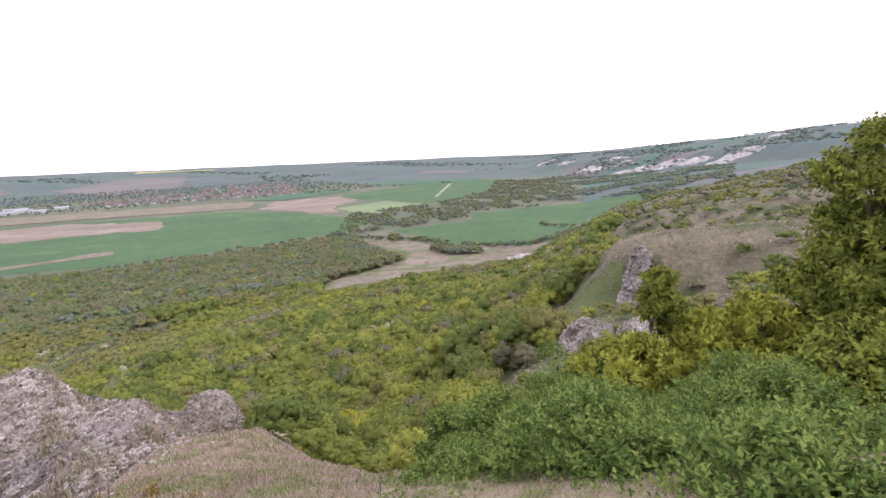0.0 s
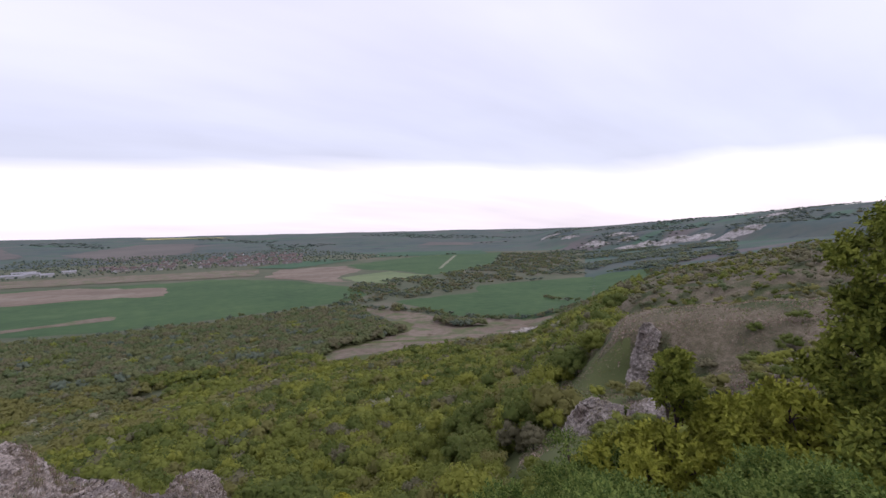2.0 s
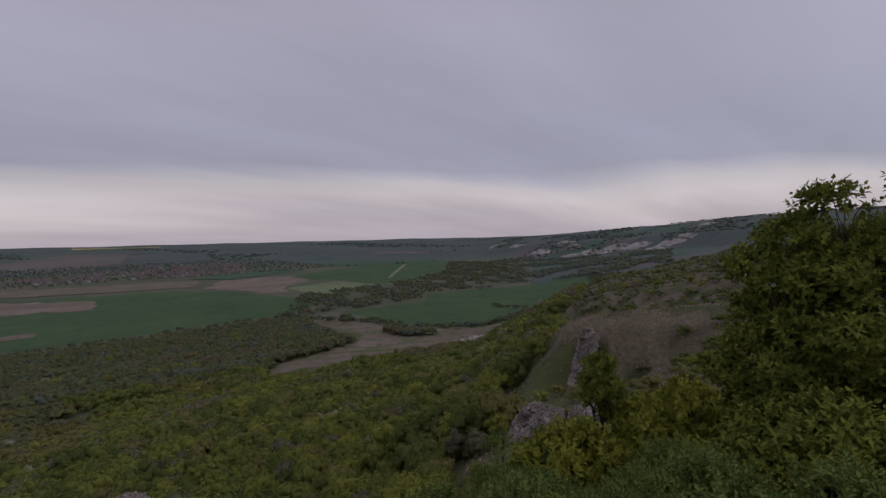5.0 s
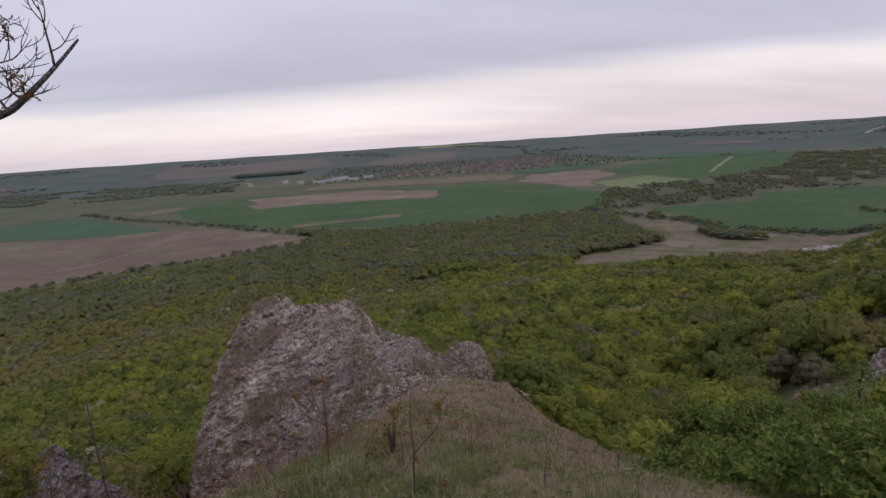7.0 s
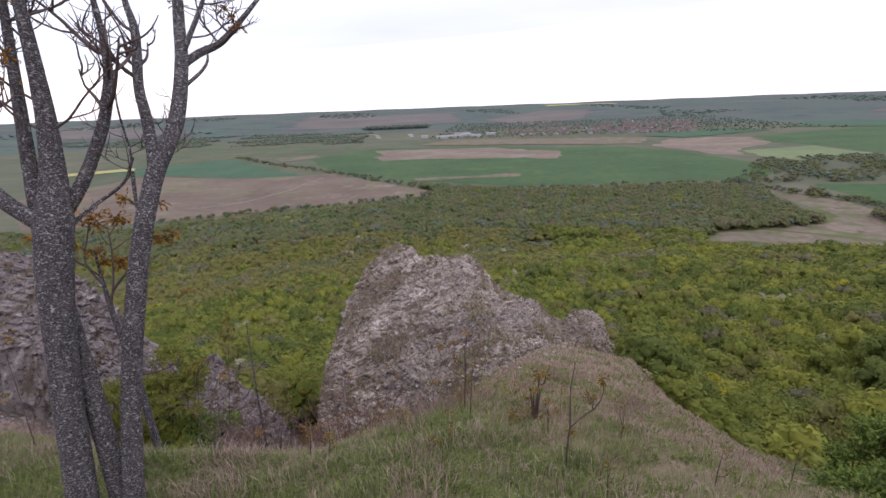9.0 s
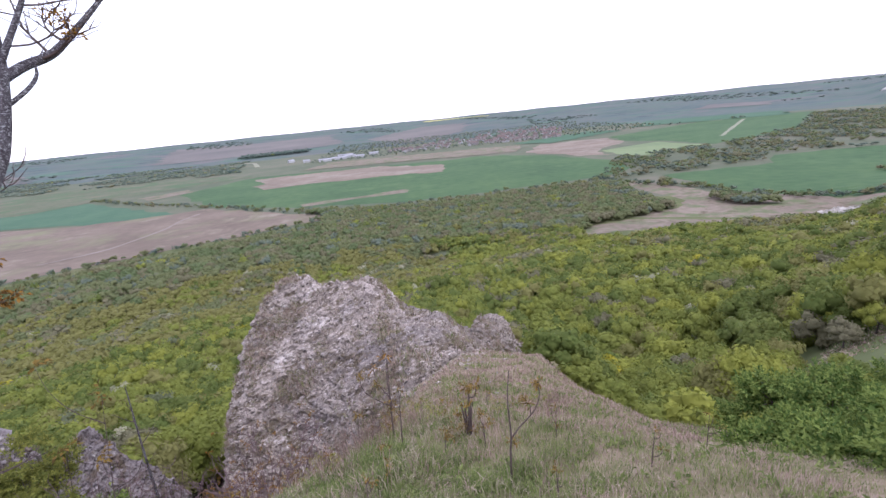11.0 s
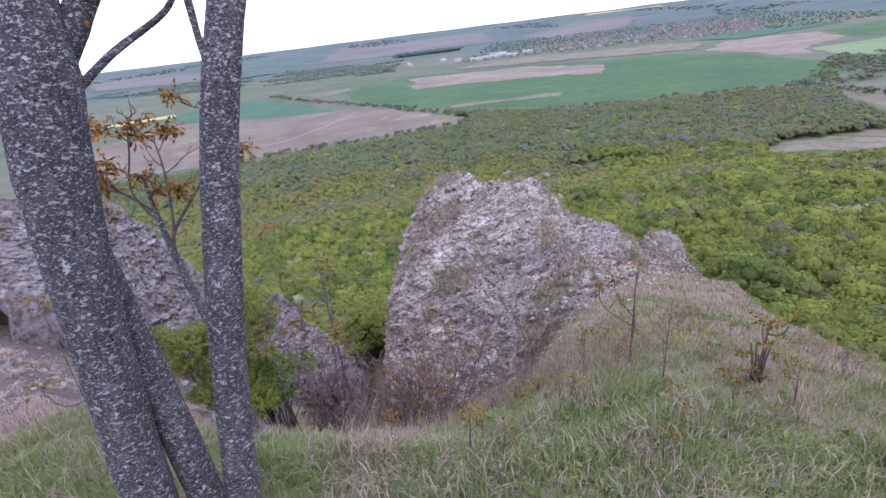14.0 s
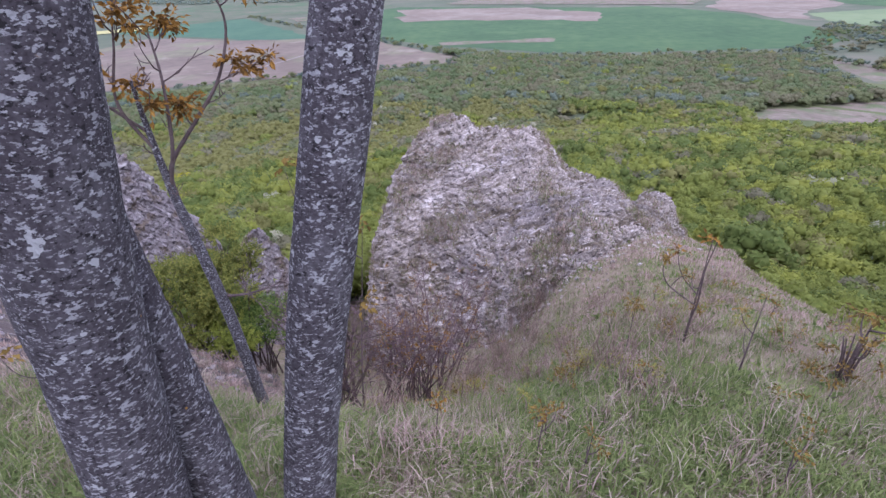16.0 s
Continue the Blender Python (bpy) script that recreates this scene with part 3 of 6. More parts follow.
field("field_2", [(-231, 908), (-108, 914), (-5, 906), (98, 790), (84, 698), (-5, 730), (-88, 736), (-174, 721)], M_PLOUGH, "pinkish bare ploughed patch inside the wheat", 0.3, 13, seed=3)
field("field_3", [(-94, 530), (21, 557), (23, 530), (-86, 510)], M_STUBBLE, "narrow strip of dry stubble in the wheat", 0.3, 5, seed=4)
field("field_4", LEFT, M_WHEAT2, "green wheat field beside the bare earth", seed=5)
field("field_5", BROWN, M_PLOUGH2, "bare brown ploughed field with grassy patches", seed=6)
field("field_6", [(253, 855), (330, 1010), (470, 1000), (441, 860), (335, 740), (326, 664), (290, 705)], M_PLOUGH, "mauve-brown ploughed field beyond the wheat", 0.12, 9, seed=7)
field("field_7", [(332, 670), (345, 745), (466, 790), (470, 655), (353, 610)], M_PALE, "pale green field of young crop", seed=8)
field("field_8", [(475, 800), (450, 870), (480, 1010), (818, 1190), (1077, 1130), (700, 760), (560, 690), (478, 660)], M_WHEAT, "large green field reaching up the valley", seed=9)
field("field_9", RIGHT, M_WHEAT, "green wheat field under the hill foot", 0.0, 5.0, 10, 10)
field("field_10", PASTURE, M_STUBBLE, "dry pasture with a bare worn track", -0.08, 5.0, 11, 15)
field("field_11", [(559, 764), (564, 761), (878, 1109), (869, 1113)], M_PALE2, "pale chalk strip across the wheat", 0.3, 1, seed=12)
field("field_12", [(-870, 1990), (-403, 1960), (-175, 2230), (-302, 3000), (-1200, 3100)], M_PLOUGH3, "mauve ploughed slope on the far upland", 0.8, 20, 13, 5)
field("field_13", [(83, 1760), (359, 2160), (500, 2900), (250, 3000), (-60, 2300)], M_PLOUGH3, "pink-brown ploughed slope above the village", 0.8, 20, 14, 5)
field("field_14", [(330, 3620), (800, 3570), (800, 3740), (340, 3790)], M_RAPE, "yellow rape field on the far crest", 1.5, 20, 15, 4)
field("field_15", [(1224, 1840), (1372, 1620), (1500, 1770), (1400, 1990)], M_PLOUGH3, "bare strip far up the valley", 0.8, 10, 16, 3)
field("field_16", [(-640, 640), (-600, 615), (-540, 668), (-570, 705)], M_RAPE, "small yellow rape plot", 0.6, 3, seed=17)
field("field_17", [(-520, 738), (-460, 830), (-245, 980), (-320, 1075), (-723, 1168), (-760, 900)], M_MEADOW, "patchwork of dull green meadows", 0.1, 8, seed=18)
field("field_18", [(668, 1267), (986, 1100), (1300, 1500), (1000, 1700)], M_WHEAT2, "green field in the upper valley", 0.6, 10, seed=19)
field("field_19", [(350, 1010), (600, 1180), (560, 1300), (300, 1120)], M_WHEAT2, "green meadow below the village", 0.5, 10, seed=20)
RIVER = [(12, 254), (34, 263), (62, 257), (56, 248), (24, 246)]
field("field_21", RIVER, M_MEADOW, "small riverside clearing in the wood", -0.2, 2, 22, 4)
field("field_22", [(-205.5, 550), (-202, 546), (-208.5, 512), (-206, 473), (-212, 440), (-222, 402), (-234, 388), (-258, 372), (-260, 374), (-237, 391), (-225, 405), (-215.5, 442), (-210, 475), (-212, 512)], M_TRACK2, "pale earth track across the bare field", 0.1, 1.5, 23)
field("field_23", [(-383, 798), (-326, 855), (-300, 806), (-345, 750)], M_STUBBLE, "patch of dry grass beside the wheat", 0.15, 4, 24)
field("field_24", [(-489, 1667), (-480, 1669), (-362, 1474), (-310, 1289), (-322, 1287), (-373, 1470)], M_PALE2, "pale road at the village end", 0.2, 1, 25)
field("field_25", [(824, 1189), (935, 1270), (905, 1230), (850, 1160)], M_STUBBLE, "pale strip in the far green field", 0.2, 3, 26)
field("field_26", [(-2300, 2300), (-1500, 2200), (-1080, 1640), (-1640, 1640)], M_PLOUGH3, "mauve ploughed slope far up the valley side", 0.9, 20, 27, 5)
field("field_27", [(44.5, 13.4), (48, 13.7), (52.5, 13.5), (58, 13.0), (58, 14.0), (52.5, 14.6), (48, 14.9), (44.5, 14.4)], M_TRACK2, "bare worn track across the dry hillside", 0.05, 0.15, 4, 3)
field("field_20", [(-160, 1010), (250, 900), (300, 1060), (-120, 1160)], M_STUBBLE, "dry grass verge before the village", 0.4, 8, seed=21)


# ---- rocks ----
def crag(name, crest, base, mat, label, drop=8.0, lean=2.5, amp=0.4, nu=120, nv=80, bulge=0.5, seed=0, away=(0.0, 1.0), grain=1.0, sunk=3.0, split=(), middle=None, blocks=1.0):
    """A craggy outcrop: a face from its foot (over a middle line, where one is given) up to its crest, folded over to a steep back;
    grain: size of its knobs in metres; blocks: how strongly the beds stand out in ragged steps."""
    c, b = ease(crest, nu), ease(base, nu)
    m = ease(middle, nu) if middle else (b + c) / 2 + np.array([0, 0, bulge])
    back = c + np.array([away[0] * lean, away[1] * lean, -drop])
    foot = b + (b - c) * np.array([0.12, 0.12, 0]) + np.array([0, 0, -sunk])
    rows = []
    for v in np.linspace(0, 1, nv):
        if v < 0.08:
            rows.append(foot + (b - foot) * v / 0.08)
        elif v < 0.76:
            q = (v - 0.08) / 0.34
            p0, p1, p2, p3 = (2 * b - m, b, m, c) if q < 1 else (b, m, c, 2 * c - m)
            f = q % 1.0 if q < 2 else 1.0
            lin = p1 + (p2 - p1) * f
            rows.append(0.5 * lin + 0.25 * (2 * p1 + (p2 - p0) * f + (2 * p0 - 5 * p1 + 4 * p2 - p3) * f**2 + (3 * p1 - p0 - 3 * p2 + p3) * f**3))
        else:
            rows.append(c + (back - c) * (v - 0.76) / 0.24)
    g = np.array(rows)
    du, dv = np.gradient(g, axis=1), np.gradient(g, axis=0)
    nr = np.cross(du, dv); nr /= np.linalg.norm(nr, axis=2)[..., None] + 1e-9
    if nr[nv // 3, nu // 2, 2] < 0:
        nr = -nr
    flat, nf = g.reshape(-1, 3), nr.reshape(-1, 3)
    off = np.empty(len(flat))
    # ragged blocks drawn out along the dip of the beds
    dip = np.array([[0.86, -0.30, 0.41], [0.25, 0.80, 0.30], [-0.38, -0.25, 0.88]])
    qs = flat @ dip.T * np.array([0.75, 1.5, 1.7]) / grain
    for i, p in enumerate(qs):
        q = Vector(p) + Vector((seed, 0, 0))
        big = noise.fractal(q * 0.35, 1.0, 2.1, 3)
        w = q + noise.noise_vector(q * 0.8) * 0.35
        near, places = noise.voronoi(w * 2.0)
        tier = noise.cell(places[0] * 7.3)
        near2, places2 = noise.voronoi(w * 5.5)
        tier2 = noise.cell(places2[0] * 5.1)
        crack = max(0.0, 0.10 - (near[1] - near[0])) * 4.0 + max(0.0, 0.10 - (near2[1] - near2[0])) * 1.6
        off[i] = big * 0.55 + blocks * (tier * 0.26 + tier2 * 0.22 - crack * 0.9) + noise.noise(q * 9.0) * 0.07
    off = off.reshape(nv, nu)
    flat = flat + nf * (off.ravel() * amp)[:, None]
    i, j = np.meshgrid(np.arange(nv - 1), np.arange(nu - 1), indexing="ij")
    f = np.stack([i * nu + j, i * nu + j + 1, (i + 1) * nu + j + 1, (i + 1) * nu + j], -1).reshape(-1, 4)
    if split:
        t = thing(name, label, "rock", tuple(b.mean(0)))
        col = f[:, 0] % nu / nu
        for pname, lo, hi in split:
            g = f[(col >= lo) & (col < hi)]
            used, back_to = np.unique(g, return_inverse=True)
            part(pname, mesh_of(pname, flat[used] - b.mean(0), back_to.reshape(-1, 4), mat, None, False), t)
    else:
        tagged(new(name, mesh_of(name, flat, f, mat, None, False)), label, "rock")
    return flat.reshape(nv, nu, 3), nf.reshape(nv, nu, 3)


SPUR_ROCK = crag("limestone_crag",
     [(-6.57, 17.0, -11.97), (-6.51, 18.5, -9.46), (-6.13, 20.5, -7.22), (-4.98, 21.2, -5.39), (-3.84, 21.5, -4.48), (-2.69, 21.3, -4.28), (-1.94, 20.6, -4.62), (-0.61, 20.3, -4.40), (0.49, 20.2, -4.45), (1.3, 19.8, -5.3), (1.97, 19.4, -5.94), (2.66, 18.0, -5.66), (3.31, 17.2, -5.42), (3.87, 17.5, -6.15), (4.44, 18.5, -7.0), (5.01, 20.0, -7.2), (6.29, 21.3, -7.7), (6.91, 21.3, -8.6), (7.5, 21.0, -9.7)],
     [(-6.59, 15.5, -13.4), (-5.76, 14.5, -11.9), (-4.28, 13.0, -10.8), (-2.77, 12.0, -9.8), (-1.84, 11.5, -9.0), (-1.04, 10.8, -8.0), (-0.51, 10.3, -6.9), (0.0, 10.2, -6.0), (0.55, 10.0, -5.3), (1.06, 9.9, -4.86), (1.48, 9.9, -4.42), (1.9, 10.2, -4.2), (2.48, 11.0, -4.3), (3.06, 11.5, -4.35), (3.56, 12.5, -4.85), (4.23, 14.0, -5.75), (5.19, 16.0, -7.0), (6.28, 18.0, -8.2), (7.36, 20.0, -9.4)],
     M_ROCK, "weathered grey limestone crag with dry grass in its cracks", 14, 3.0, 0.34, 470, 300, 0.6, 1, sunk=1.6, blocks=1.0, split=(("rock_summit", 0, 0.56), ("rock_shoulder", 0.56, 0.78), ("rock_knob", 0.78, 2)),
     middle=[(-6.56, 16.0, -12.5), (-6.2, 16.5, -10.3), (-4.83, 15.8, -8.65), (-3.91, 16.3, -7.8), (-2.99, 16.8, -7.0), (-1.91, 15.3, -6.7), (-1.31, 15.0, -6.3), (-0.48, 15.2, -5.65), (0.13, 15.6, -5.35), (0.76, 14.9, -5.25), (1.34, 14.2, -4.9), (1.88, 14.0, -4.6), (2.55, 13.5, -4.5), (3.16, 14.0, -4.9), (3.85, 15.0, -5.7), (4.8, 17.5, -6.7), (5.89, 19.0, -7.6), (6.72, 20.0, -8.65), (7.45, 20.6, -9.6)])
PINNACLE = crag("limestone_pinnacle", [(-12.0, 15.6, -9.6), (-11.21, 15.71, -7.97), (-10.64, 16.11, -7.5), (-9.95, 16.57, -9.2), (-8.85, 17.21, -11.13), (-8.2, 17.5, -13.4)],
     [(-12.3, 14.8, -11.6), (-11.6, 14.4, -12.0), (-10.8, 14.1, -12.2), (-9.9, 14.2, -12.6), (-8.8, 14.9, -13.4), (-7.9, 15.9, -14.3)],
     M_ROCK2, "grey limestone pinnacle in the gully", 9, 1.8, 0.25, 120, 90, 0.3, 9)
SLAB = crag("limestone_slab", [(-19.0, 13.0, -1.6), (-15.9, 14.5, -2.6), (-15.0, 15.2, -4.0), (-14.4, 15.7, -5.4), (-13.4, 16.6, -8.2), (-12.9, 17.0, -10.5)],
     [(-18.9, 11.6, -4.6), (-16.2, 12.7, -5.7), (-15.2, 13.4, -7.0), (-14.5, 14.0, -8.4), (-13.5, 15.0, -10.4), (-12.8, 15.8, -12.0)],
     M_ROCK2, "broad grey limestone slab on the hillside", 12, 3, 0.3, 120, 90, 0.4, 14)
crag("hillside_crag", [(50.6, 29.0, -12.4), (50.84, 28.36, -10.2), (51.0, 28.1, -8.7), (51.4, 27.7, -8.1), (52.1, 27.2, -8.3), (53.2, 26.8, -9.6)],
     [(49.0, 28.6, -15.2), (49.1, 28.2, -15.6), (49.3, 27.9, -15.6), (49.7, 27.5, -15.0), (50.6, 27.0, -13.8), (51.8, 26.6, -12.4)],
     M_CRAG, "pale limestone cliff on the neighbouring hill", 5, 14, 0.5, 110, 90, 0.2, 20, (0.85, 0.5), 1.6, 1.0)
crag("hillside_outcrop", [(32.39, 24.01, -14.97), (32.94, 23.68, -13.3), (33.69, 23.23, -11.97), (34.46, 22.73, -11.28), (35.19, 22.25, -11.24), (36.01, 21.61, -11.58), (36.84, 20.92, -12.1)],
     [(31.05, 23.28, -15.71), (31.43, 22.83, -15.67), (32.06, 22.07, -15.61), (32.76, 21.49, -14.99), (33.73, 20.86, -13.85), (34.61, 20.29, -12.72), (35.59, 19.91, -12.44)],
     M_CRAG, "low pale outcrop above the wood", 3, 7, 0.45, 90, 60, 0.2, 26, (0.85, 0.5), 1.3, 1.2)
crag("hillside_outcrop", [(37.22, 20.89, -12.34), (37.58, 20.5, -11.83), (38.12, 20.01, -11.44), (38.78, 19.29, -11.27), (39.04, 18.83, -11.37)],
     [(35.92, 20.13, -12.59), (36.2, 19.7, -12.45), (36.78, 19.15, -12.35), (37.46, 18.38, -12.22), (37.92, 17.97, -12.13)],
     M_CRAG, "low pale outcrop above the wood", 2, 4, 0.3, 50, 40, 0.15, 29, (0.85, 0.5), 1.0, 0.8)
rng = np.random.RandomState(4)
for n, (x, y, s) in enumerate([(226, 214, 5), (231, 208, 4), (222, 219, 3.5), (237, 204, 3), (306, 208, 3.6), (312, 200, 4), (299, 214, 3.5), (284, 214, 3)]):
    s *= 1.8
    z = land(x, y)[0] + 1.0
    crag("chalk_outcrop", [(x - s, y + s * .8, z), (x - s * .4, y + s * .4, z + s * .7), (x + s * .3, y, z + s * .8), (x + s, y - s * .8, z)],
         [(x - s * 1.3, y - s * .2, z - 1), (x - s, y - s * .5, z - 1), (x, y - s, z - 1), (x + s * .6, y - s * 1.4, z - 1)], M_WHITE, "white chalk outcrop at the hill foot", s, s * .6, 0.25 * s, 24, 18, 0.2, n * 3.3, (0.7, 0.7), 5)
for n, (x, y, w, h) in enumerate([(1360, 985, 60, 16), (1275, 800, 60, 15), (1355, 800, 45, 13), (1365, 725, 70, 16), (1375, 660, 60, 14), (1300, 560, 55, 14), (1375, 545, 70, 17), (1500, 985, 50, 10), (1470, 1170, 40, 10), (1690, 1460, 60, 12), (1760, 600, 60, 9), (1420, 900, 40, 10)]):
    d = math.hypot(x, y); ux, uy = x / d, y / d; tx, ty = uy, -ux
    w, h = w * 0.8, h * 0.72
    def spot(s, back, up):
        px, py = x + tx * s * w + ux * back, y + ty * s * w + uy * back
        return (px, py, land(px, py)[0] + up)
    crag("chalk_cliff", [spot(-1, 20, 0), spot(-.5, 24, h * .7), spot(.1, 24, h), spot(.6, 22, h * .6), spot(1, 20, 0)], [spot(-1.1, -2, -3), spot(-.5, -16, -3), spot(0, -20, -3), spot(.5, -14, -3), spot(1.1, -2, -3)],
         M_CHALK, "pale chalk cliff on the far valley side", 6, 30, 4.5, 40, 22, 1.5, n * 5.1, (ux, uy), 14)


# ---- woods ----
GOLD = (1 + 5**0.5) / 2
ICO_V = np.array([(-1, GOLD, 0), (1, GOLD, 0), (-1, -GOLD, 0), (1, -GOLD, 0), (0, -1, GOLD), (0, 1, GOLD), (0, -1, -GOLD), (0, 1, -GOLD), (GOLD, 0, -1), (GOLD, 0, 1), (-GOLD, 0, -1), (-GOLD, 0, 1)]) / math.hypot(1, GOLD)
ICO_F = np.array([(0, 11, 5), (0, 5, 1), (0, 1, 7), (0, 7, 10), (0, 10, 11), (1, 5, 9), (5, 11, 4), (11, 10, 2), (10, 7, 6), (7, 1, 8), (3, 9, 4), (3, 4, 2), (3, 2, 6), (3, 6, 8), (3, 8, 9), (4, 9, 5), (2, 4, 11), (6, 2, 10), (8, 6, 7), (9, 8, 1)])


def crown(seed, lobes, flecks, fleck, spread=0.30, core=0.78, flat=0.75, sky=0.35):
    """A domed crown about one metre wide and high: leafy clumps over a round, each with leaf sprays on its outer side.
    Verts, triangles and the outward way at each vert."""
    rng = np.random.RandomState(seed)
    k = np.arange(lobes) + 0.5
    up = 1 - 1.45 * k / lobes
    az = k * 2.39996 + rng.uniform(0, 6.28)
    d = np.stack([np.cos(az) * np.sqrt(1 - up**2), np.sin(az) * np.sqrt(1 - up**2), up], -1) + rng.normal(0, 0.16, (lobes, 3))
    cen = d * spread * rng.uniform(0.75, 1.12, (lobes, 1)) * (1, 1, flat * 1.2) + (0, 0, 0.55)
    rad = rng.uniform(0.15, 0.23, lobes) * (10 / lobes) ** 0.36
    mid = np.array([0, 0, 0.42])
    vs, fs, rs = [], [], []
    for j in range(lobes):
        q = ICO_V @ np.linalg.qr(rng.normal(0, 1, (3, 3)))[0]
        p = cen[j] + q * rad[j] * core * rng.uniform(0.8, 1.15, (12, 1)) * (1, 1, 0.86)
        vs.append(p); fs.append(ICO_F + 12 * j); rs.append(0.6 * q + 0.4 * (p - mid) / np.linalg.norm(p - mid, axis=1)[:, None])
    w = rng.randint(0, lobes, flecks)
    d = rng.normal(0, 1, (flecks, 3)) + (cen[w] - mid) * 2.2 + (0, 0, 0.35); d /= np.linalg.norm(d, axis=1)[:, None]
    p = cen[w] + d * (rad[w] * rng.uniform(0.78, 1.18, flecks))[:, None] * (1, 1, 0.9)
    nrm = d + rng.normal(0, 0.42, d.shape); nrm /= np.linalg.norm(nrm, axis=1)[:, None]
    t = np.cross(nrm, rng.normal(0, 1, d.shape)); t /= np.linalg.norm(t, axis=1)[:, None]
    b = np.cross(nrm, t)
    s = (fleck * rng.uniform(0.6, 1.35, flecks))[:, None]
    v = np.stack([p + t * s, p - t * s * 0.6 + b * s * 0.8, p - t * s * 0.6 - b * s * 0.8], 1).reshape(-1, 3)
    fs.append(np.arange(flecks * 3).reshape(-1, 3) + 12 * lobes); vs.append(v)
    way = p - mid; way /= np.linalg.norm(way, axis=1)[:, None]
    rs.append(np.repeat(0.62 * d + 0.38 * way, 3, 0))
    r = np.vstack(rs) + (0, 0, sky); r /= np.linalg.norm(r, axis=1)[:, None]
    return np.vstack(vs), np.vstack(fs), r


CROWNS = {
    "near": [crown(100 + i, 22, 3000, 0.019) for i in range(6)] + [crown(120 + i, 18, 1500, 0.027) for i in range(6)],
    "mid": [crown(200 + i, 13, 620, 0.036) for i in range(10)],
    "half": [crown(250 + i, 9, 230, 0.048, sky=0.5) for i in range(10)],
    "far": [crown(300 + i, 6, 80, 0.066, sky=0.7) for i in range(10)],
    "bush": [crown(350 + i, 2, 30, 0.11, sky=0.6) for i in range(8)],
    "dot": [crown(400 + i, 2, 6, 0.12) for i in range(6)],
    "speck": [crown(450 + i, 1, 3, 0.15) for i in range(6)],
    "poplar": [crown(500 + i, 6, 64, 0.066, 0.27, sky=0.6) for i in range(8)],
}


def plant(name, spots_, kind, label, tall=(3.5, 6.0), weights=None, seed=0, wide=1.05, sink=0.1, patch=28.0, stray=0.4):
    """Many trees as one mass of leaf clumps with short trunks; spots_: array of x, y."""
    rng = np.random.RandomState(seed)
    spots_ = np.asarray(spots_, float)
    z = land(spots_[:, 0], spots_[:, 1])
    vs, fs, rs, mi, at = [], [], [], [], 0
    weights = np.array(weights, float); weights /= weights.sum()
    kinds = CROWNS[kind]
    chance = np.clip(0.5 + 0.42 * waves(spots_[:, 0], spots_[:, 1], patch, seed + 3) + rng.normal(0, 0.10, len(spots_)), 0, 0.999)
    chance = np.where(rng.uniform(size=len(spots_)) < stray, rng.uniform(0, 0.999, len(spots_)), chance)
    picks = np.clip(np.searchsorted(np.cumsum(weights), chance), 0, len(weights) - 1)
    for (x, y), gz, pick in zip(spots_, z, picks):
        c, f, o = kinds[rng.randint(len(kinds))]
        h = rng.uniform(*tall); w = h * wide * rng.uniform(0.85, 1.2); a = rng.uniform(0, 6.28)
        ca, sa = math.cos(a) * w, math.sin(a) * w
        v = np.empty_like(c)
        v[:, 0] = c[:, 0] * ca - c[:, 1] * sa + x
        v[:, 1] = c[:, 0] * sa + c[:, 1] * ca + y
        v[:, 2] = c[:, 2] * h + gz - sink * h
        vs.append(v); fs.append(f + at); at += len(c)
        rs.append(np.stack([(o[:, 0] * ca - o[:, 1] * sa) / w, (o[:, 0] * sa + o[:, 1] * ca) / w, o[:, 2]], -1))
        mi.append(np.full(len(f), pick))
    faces = np.concatenate(fs)
    ob = new(name, mesh_of(name, np.concatenate(vs), faces, FOL, np.concatenate(mi), True, np.concatenate(rs)))
    return tagged(ob, label, "trees", kind="stuff")


def inside(poly, x, y):
    """Which of the points lie inside the polygon."""
    px, py = np.array(poly, float).T
    hit = np.zeros(len(x), bool)
    for i in range(len(px)):
        x0, y0, x1, y1 = px[i - 1], py[i - 1], px[i], py[i]
        cross = ((y0 > y) != (y1 > y)) & (x < (x1 - x0) * (y - y0) / (y1 - y0 + 1e-9) + x0)
        hit ^= cross
    return hit


def scatter(step, box, seed, keep):
    rng = np.random.RandomState(seed)
    gx, gy = np.meshgrid(np.arange(box[0], box[1], step), np.arange(box[2], box[3], step))
    x = (gx + rng.uniform(-0.5, 0.5, gx.shape) * step).ravel()
    y = (gy + rng.uniform(-0.5, 0.5, gy.shape) * step).ravel()
    ok = keep(x, y, np.hypot(x, y), np.degrees(np.arctan2(x, y)))
    return np.stack([x[ok], y[ok]], -1)


def along(line, gap, spread, seed):
    rng = np.random.RandomState(seed)
    out = []
    for (x0, y0), (x1, y1) in zip(line, line[1:]):
        for s in np.arange(0, math.hypot(x1 - x0, y1 - y0), gap):
            t = s / math.hypot(x1 - x0, y1 - y0)
            out.append((x0 + (x1 - x0) * t + rng.normal(0, spread), y0 + (y1 - y0) * t + rng.normal(0, spread)))
    return np.array(out)


OPEN = [BIG, BROWN, PASTURE, RIGHT, LEFT]


def clear(x, y):
    out = np.ones(len(x), bool)
    for p in OPEN:
        out &= ~inside(p, x, y)
    return out


